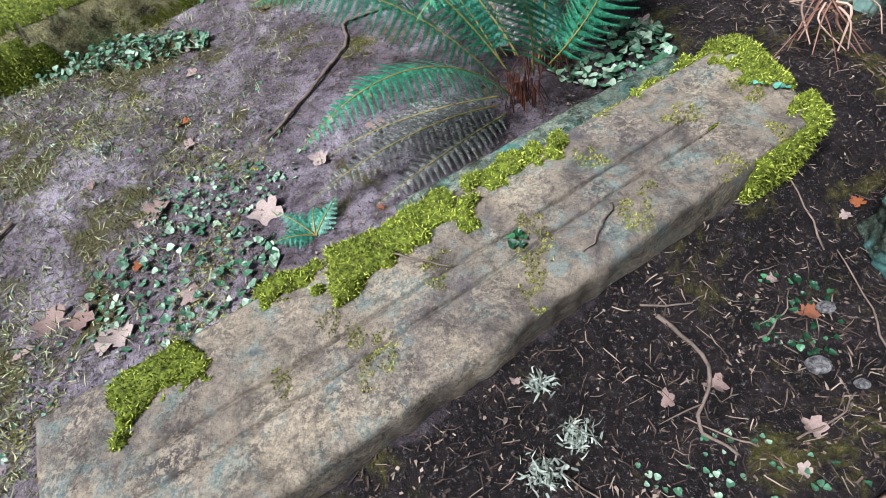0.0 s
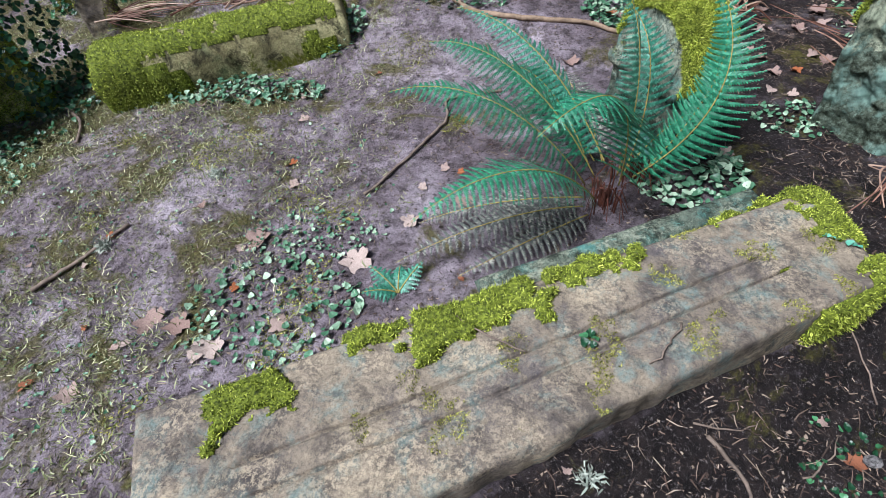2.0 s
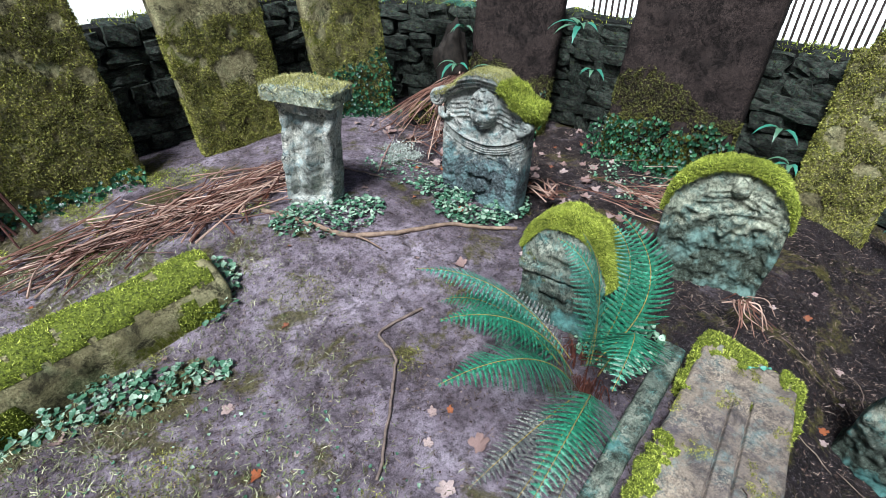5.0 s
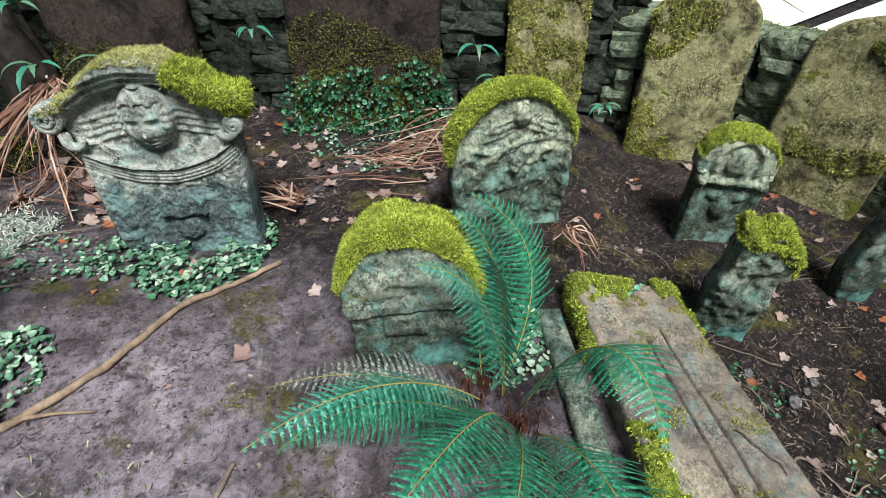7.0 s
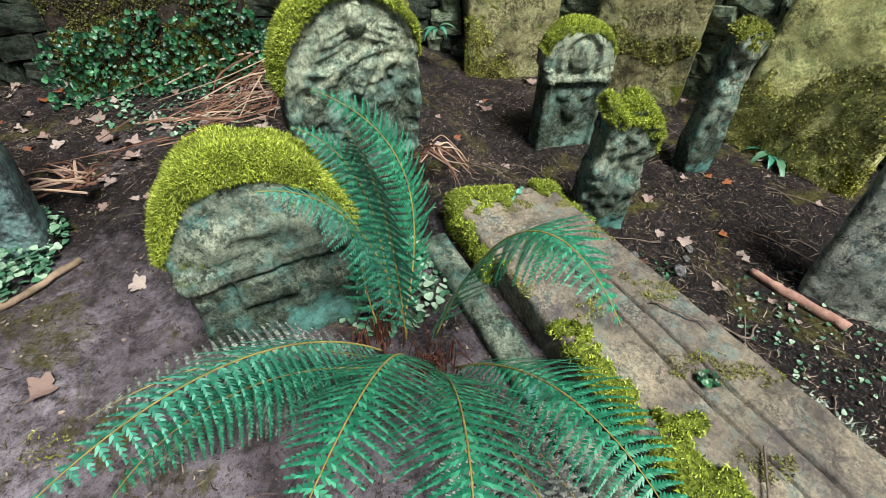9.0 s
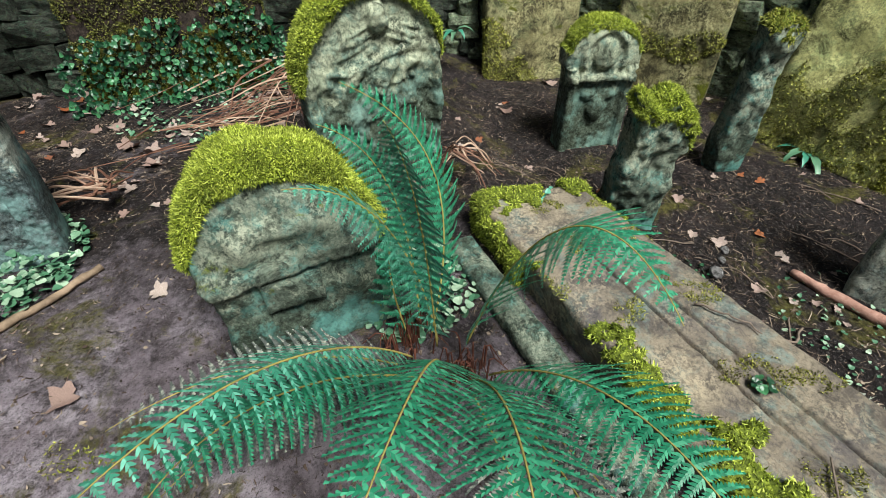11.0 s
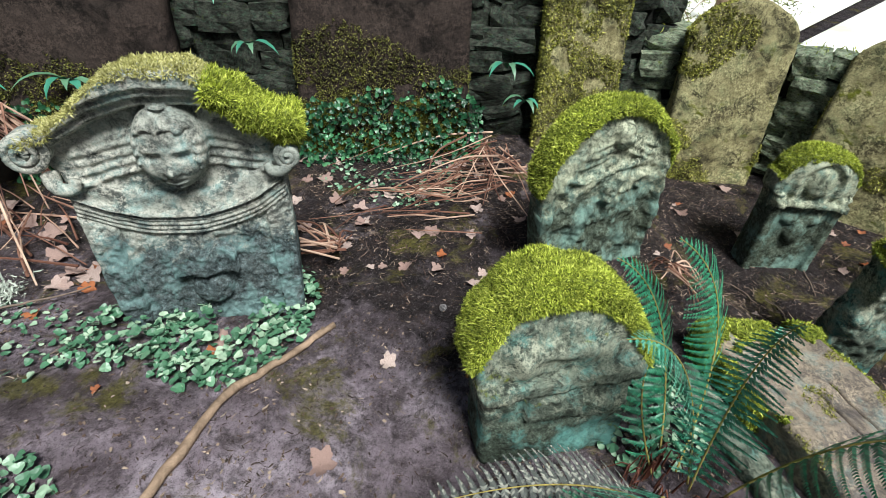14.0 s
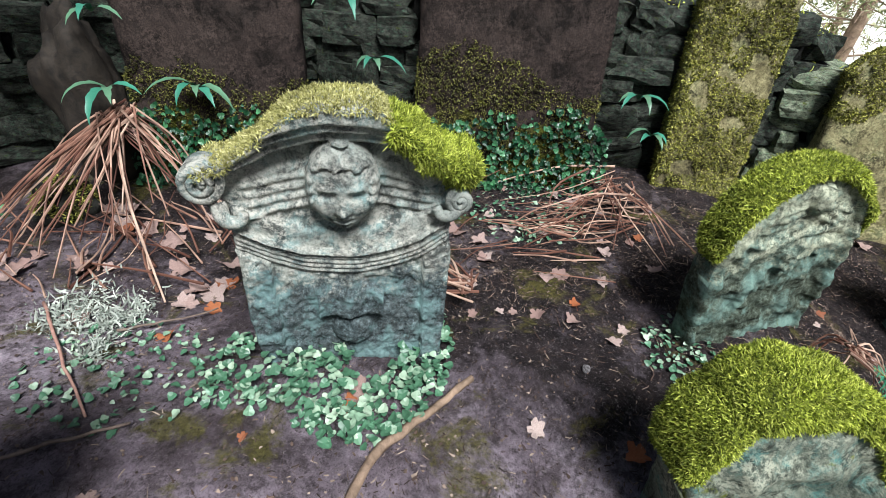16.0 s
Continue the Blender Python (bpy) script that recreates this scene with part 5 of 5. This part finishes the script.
def lay(*pts, dz=0.012):
    return [on_ground(x, y, dz) for x, y in pts]


stick("branch", lay((-1.10, 3.27), (-0.86, 3.02), (-0.66, 2.85), (-0.35, 2.78), (-0.02, 2.81), (0.20, 2.74), (0.40, 2.67)), 0.017, BARK, "long bare brown branch lying on the trodden path", 40, 0.4, 3, 0.7, ((14, on_ground(-0.5, 2.66, 0.03)),))
stick("twig", lay((-0.42, 2.19), (-0.55, 2.16), (-0.68, 2.10), (-0.65, 1.95), (-0.71, 1.76), (-0.80, 1.56), (-0.88, 1.38)), 0.0085, GREYWOOD, "thin crooked pale twig on the mud", 36, 0.4, 5, 0.7)
stick("stick", lay((-2.16, 0.80), (-2.05, 0.93), (-1.90, 1.14)), 0.011, GREYWOOD, "short dark stick on the mossy earth", 14, 0.4, 7)
stick("edging_board", lay((-3.38, 1.18), (-3.12, 0.82), (-2.92, 0.52), (-2.72, 0.28), dz=0.03), 0.018, GREYWOOD, "narrow weathered wooden edging board half sunk in earth", 24, 0.25, 9, 0.8)
stick("peeled_stick", lay((0.76, 0.20), (0.64, 0.12), (0.48, -0.02)), 0.015, PEEL, "flat pinkish peeled piece of wood on the earth", 14, 0.5, 11, 1.4)
stick("twig", lay((0.33, 0.60), (0.45, 0.50), (0.40, 0.36), (0.47, 0.30)), 0.006, GREYWOOD, "lichened forked twig on the dark earth", 16, 0.5, 13, 0.6, ((8, on_ground(0.30, 0.36, 0.02)),))
stick("stalk", lay((-0.02, 4.10), (-0.15, 3.82), (-0.28, 3.52), dz=0.02), 0.006, PEEL, "thin reddish stalk on the earth", 12, 0.2, 15)
stick("stalk", lay((-0.60, 3.72), (-0.42, 3.55), (-0.24, 3.40), dz=0.02), 0.007, GREYWOOD, "thin brown stalk on the earth", 12, 0.2, 17)
stick("twig", lay((0.00, 3.78), (0.12, 3.70), (0.26, 3.62), dz=0.03), 0.005, GREYWOOD, "thin grey twig by the carved stone", 12, 0.2, 19)
stick("stick", lay((-2.9, 1.95), (-2.72, 1.85), (-2.6, 1.68)), 0.012, GREYWOOD, "curved stick by the coped stone", 12, 0.3, 21)
stick("twig", [Vector((-0.42, 0.80, 0.178)), Vector((-0.33, 0.73, 0.182)), Vector((-0.17, 0.67, 0.178))], 0.0035, GREYWOOD, "pale curved twig on the flat slab", 14, 0.2, 23)
stick("twig", [Vector((0.24, 0.82, 0.175)), Vector((0.20, 0.74, 0.18)), Vector((0.15, 0.68, 0.175))], 0.003, GREYWOOD, "tiny pale twig on the flat slab", 10, 0.2, 25)
for k in range(26):
    x, y, a = lrng.uniform(-0.2, 1.9), lrng.uniform(-0.3, 1.3), lrng.uniform(0, 3.14)
    if (x - 0.3) * 0.6 - (y - 1) * 0.8 > 0.2:
        q = lrng.uniform(0.06, 0.16)
        stick("twig", lay((x - q * math.cos(a), y - q * math.sin(a)), (x + 0.02, y - 0.01), (x + q * math.cos(a), y + q * math.sin(a)), dz=0.008), 0.003, GREYWOOD, "thin dry brown twig on dark earth", 8, 0.3, 30 + k)


def stalk_pile(name, root, tips, n, spread, radius, label, seed, lift=0.1, mat=STRAW):
    """A heap of dead bracken stalks that fan out from a root towards the tips."""
    rng = random.Random(seed)
    shells = []
    for k in range(n):
        a, b = rng.choice(tips), rng.random()
        r0 = Vector(root) + Vector((rng.gauss(0, spread * 0.4), rng.gauss(0, spread * 0.4), rng.uniform(0, 0.04)))
        ex, ey = a[0] + rng.gauss(0, spread), a[1] + rng.gauss(0, spread)
        e = on_ground(ex, ey, rng.uniform(0.005, 0.05))
        e = r0.lerp(e, rng.uniform(0.55, 1.05))
        g = ground(e.x, e.y)
        e.z = max(g + 0.004, e.z)
        mid = r0.lerp(e, 0.5)
        mid += Vector((rng.gauss(0, 0.03), rng.gauss(0, 0.03), lift * rng.uniform(0.1, 1)))
        mid.z = max(mid.z, ground(mid.x, mid.y) + 0.01)
        shells.append(tube(spline([r0, mid, e], 8), radius * rng.uniform(0.6, 1.3), 5, 0.5))
    org = Vector(root)
    V, F = join(shells)
    ob = mesh_object(name, [tuple(Vector(v) - org) for v in V], F, mat)
    ob.location = org
    return tagged(ob, label, "dead bracken", kind="stuff")


def stalk_litter(line, n, spread, lengths, angle, radius, label, seed):
    """Dead bracken stalks fallen criss-cross along a line, mostly one way."""
    rng = random.Random(seed)
    shells = []
    a, b = Vector((*line[0], 0)), Vector((*line[1], 0))
    for k in range(n):
        c_ = a.lerp(b, rng.random() ** 1.3) + Vector((rng.gauss(0, spread), rng.gauss(0, spread), 0))
        t = radians(angle + rng.gauss(0, 28))
        h = rng.uniform(*lengths) / 2
        d = Vector((math.cos(t), math.sin(t), 0)) * h
        dz = rng.uniform(0.005, 0.09) * rng.random()
        pts = [c_ - d, c_ + Vector((rng.gauss(0, 0.02), rng.gauss(0, 0.02), 0)), c_ + d]
        pts = [on_ground(p.x, p.y, dz + rng.uniform(0.004, 0.03)) for p in pts]
        shells.append(tube(spline(pts, 7), radius * rng.uniform(0.5, 1.4), 5, 0.5))
    V, F = join(shells)
    org = on_ground(a.x, a.y)
    ob = mesh_object("bracken_litter", [tuple(Vector(v) - org) for v in V], F, STRAW)
    ob.location = org
    return tagged(ob, label, "dead bracken", kind="stuff")


stalk_litter(((-0.98, 3.62), (-2.25, 3.15)), 230, 0.11, (0.25, 0.75), 28, 0.0055, "heap of dry reddish bracken stalks beside the niche stone", 41)
stalk_litter(((1.75, 2.45), (1.2, 2.75)), 60, 0.14, (0.15, 0.5), 120, 0.004, "dry stalks strewn over the bare earth", 42)
stalk_litter(((0.2, 4.5), (0.9, 3.9)), 60, 0.2, (0.2, 0.6), 60, 0.005, "dry stalks strewn by the wall corner", 44)
stalk_pile("bracken_heap", (0.80, 4.62, 0.44), [(0.3, 4.7), (0.15, 4.35), (0.35, 4.15), (0.85, 4.1), (0.6, 4.05), (0.0, 4.6)], 70, 0.10, 0.006, "dry red-brown bracken stalks hanging from a fern stump", 43, 0.05)
stalk_pile("bracken_heap", on_ground(1.80, 2.40, 0.12), [(1.35, 2.75), (1.3, 2.2), (1.5, 2.1), (1.6, 2.7), (1.3, 2.5), (1.5, 3.1)], 24, 0.16, 0.005, "small fan of dry stalks on the bare earth", 45, 0.05)
stalk_pile("bracken_heap", on_ground(0.72, 2.82, 0.10), [(0.9, 2.95), (0.95, 3.15), (0.75, 3.2)], 24, 0.06, 0.005, "few dry stalks beside the carved stone", 47, 0.04)
stalk_pile("bracken_heap", on_ground(0.98, 1.50, 0.12), [(0.85, 1.35), (1.1, 1.3), (1.0, 1.62)], 22, 0.05, 0.004, "few dry red stalks at the oval stone's foot", 49, 0.04)
stalk_pile("bracken_heap", on_ground(-3.05, 2.75, 0.05), [(-2.6, 2.75), (-2.5, 2.95), (-2.75, 3.05)], 26, 0.10, 0.005, "scattered dry stalks before the rugged slab", 51, 0.03)


# the bundle of dead stems between two tall slabs
brng = random.Random(9)
shells = []
for k in range(75):
    a = brng.uniform(0, 6.28)
    top = Vector((-2.84 + brng.gauss(0, 0.05), 3.72 + brng.gauss(0, 0.04), 1.0 + brng.uniform(0.0, 0.5)))
    fx, fy = -2.84 + brng.gauss(0, 0.14), 3.52 + brng.gauss(0, 0.10)
    foot = on_ground(fx, fy, 0.0)
    shells.append(tube(spline([foot, foot.lerp(top, 0.45) + Vector((brng.gauss(0, 0.04), brng.gauss(0, 0.04), 0)), top], 9), brng.uniform(0.006, 0.016), 5, 0.7, 0.2, k))
V, F = join(shells)
o = Vector((-2.84, 3.6, 0.2))
bundle = mesh_object("dead_stem_bundle", [tuple(Vector(v) - o) for v in V], F, ROOT)
bundle.location = o
tagged(bundle, "bundle of hanging dead red-brown stems between tall slabs", "dead plant", kind="stuff")


# the dark fern stump in the corner
def lump(name, base, size, mat, label, category, seed, rough=0.35):
    bm = bmesh.new()
    bmesh.ops.create_icosphere(bm, subdivisions=4, radius=1)
    for v in bm.verts:
        p = v.co
        k = 1 + rough * noise.fractal(p * 1.6 + Vector((seed, 0, 0)), 0.9, 2, 4)
        v.co = Vector((p.x * size[0], p.y * size[1], p.z * size[2])) * k
    ob = part(name, bm, mat)
    ob.location = base
    return tagged(ob, label, category)


stump = lump("fern_stump", (0.86, 4.88, 0.38), (0.17, 0.17, 0.46), PEAT, "dark peaty fern stump in the wall corner", "stump", 3, 0.3)
lump("moss_boulder", (0.48, 4.72, 0.10), (0.12, 0.11, 0.12), DARKWALL, "small mossy boulder at the wall foot", "boulder", 5)
rng_ = np.random.default_rng(3)
boulder = bpy.data.objects["moss_boulder"]
D = rng_.normal(0, 1, (3500, 3))
D /= np.linalg.norm(D, axis=1)[:, None]
blades("moss", D * np.array([0.125, 0.115, 0.125]), D, 0.018, 0.005, DARKMOSS, boulder, rng_, 0.8)
for x, y, r in ((0.72, 0.50, 0.030), (0.80, 0.45, 0.017), (0.86, 0.42, 0.020), (0.62, 2.32, 0.018), (0.80, 0.66, 0.022), (0.40, 2.95, 0.012)):
    lump("pebble", on_ground(x, y, r * 0.5), (r, r * 0.8, r * 0.65), PEBBLE, "smooth rounded grey pebble half sunk in earth", "pebble", x * 9, 0.12)


# grey lichen clumps on the earth
def lichen(x, y, r, n, seed):
    rng = np.random.default_rng(seed)
    P = np.stack([rng.normal(0, r * 0.5, n), rng.normal(0, r * 0.35, n), rng.uniform(0.0, 0.03, n)], 1)
    o = empty("lichen_clump", Matrix.Translation(on_ground(x, y, 0.004)))
    tagged(o, "tangled tuft of grey-green lichen on a fallen twig", "lichen")
    blades("tuft", P, np.tile((0.0, 0.0, 0.4), (n, 1)), 0.03, 0.0055, LICHEN, o, rng, 1.0)


for k, (x, y, r, n) in enumerate(((-0.02, 3.98, 0.16, 700), (0.05, 3.84, 0.12, 500), (0.10, 0.33, 0.05, 160), (0.01, 0.25, 0.05, 160), (0.02, 0.43, 0.03, 90), (-1.62, 1.45, 0.03, 90), (-0.10, 3.75, 0.08, 200), (-1.95, 1.02, 0.04, 90))):
    lichen(x, y, r, n, k + 5)


# ---- beyond the wall: iron railings, thin trees ----
fence = empty("iron_railing", Matrix.Translation((3.4, 6.2, 0.06)))
tagged(fence, "rusty iron railings beyond the graveyard wall", "railing")
fa, fb = Vector((3.4, 6.2, 0.06)), Vector((6.6, 2.6, 0.06))
for k in range(62):
    p = fa.lerp(fb, k / 61) - fa
    V, F = tube([p, p + Vector((0, 0, 0.75)), p + Vector((0, 0, 1.45)), p + Vector((0, 0, 1.55))], 0.016, 6, 0.3)
    mesh_object("bar", V, F, IRON, fence, smooth=True)
for h in (0.25, 1.25):
    V, F = tube([Vector((0, 0, h)), fb - fa + Vector((0, 0, h))], 0.02, 6, 1.0)
    mesh_object("rail", V, F, IRON, fence, smooth=True)


def thin_tree(x, y, h, r, seed, leafy=True):
    rng = random.Random(seed)
    nr = np.random.default_rng(seed)
    t = empty("thin_tree", Matrix.Translation((x, y, 0.05)))
    tagged(t, "slender conifer with low drooping twigs beyond the wall", "tree")
    trunk = spline([(0, 0, 0), (rng.gauss(0, 0.06), rng.gauss(0, 0.06), h * 0.5), (rng.gauss(0, 0.1), rng.gauss(0, 0.1), h)], 12)
    mesh_object("trunk", *tube(trunk, r, 8, 0.5, 0.2, seed), BARK, t, smooth=True)
    shells, P = [], []
    for k in range(22):
        p = trunk[rng.randrange(1, 11)]
        a = rng.uniform(0, 6.28)
        ln = rng.uniform(0.5, 1.3)
        e = p + Vector((math.cos(a) * ln, math.sin(a) * ln, rng.uniform(-0.25, 0.35)))
        line = spline([p, p.lerp(e, 0.5) + Vector((0, 0, 0.08)), e], 10)
        shells.append(tube(line, 0.010, 5, 0.3))
        for q in line[3:]:
            for _ in range(26):
                P.append(tuple(q + Vector((rng.gauss(0, 0.07), rng.gauss(0, 0.07), rng.gauss(-0.02, 0.05)))))
    tagged(mesh_object("brushwood", *join(shells), BARK, t), kind="stuff")
    if leafy:
        P = np.array(P)
        blades("foliage", P, np.tile((0.0, 0.0, -0.3), (len(P), 1)), 0.06, 0.012, GRASS, t, nr, 1.0)


for k, (x, y) in enumerate(((5.2, 2.4), (5.8, 1.9), (5.0, 1.7), (6.4, 2.8), (6.0, 1.2), (5.5, 3.1), (6.9, 1.6), (4.9, 0.9), (7.4, 2.2), (6.6, 0.6))):
    thin_tree(x, y, 3.2, 0.045 + 0.02 * (k % 3), k + 3, k % 2 == 0)

leaf_patch("weed_sprig", [((0.0 + 0.018 * math.cos(k * 1.3), 0.735 + 0.018 * math.sin(k * 1.3), 0.178), (math.cos(k * 1.3) * 0.4, math.sin(k * 1.3) * 0.4, 1)) for k in range(9)], 0.014, DARKIVY, "small green sprig lying on the flat slab", 91)
leaf_patch("weed_sprig", [((0.68 + 0.012 * k, 1.20 - 0.006 * k, 0.176), (0, 0, 1)) for k in range(8)], 0.012, PALEFERN, "broken fern tip lying on the flat slab", 92)
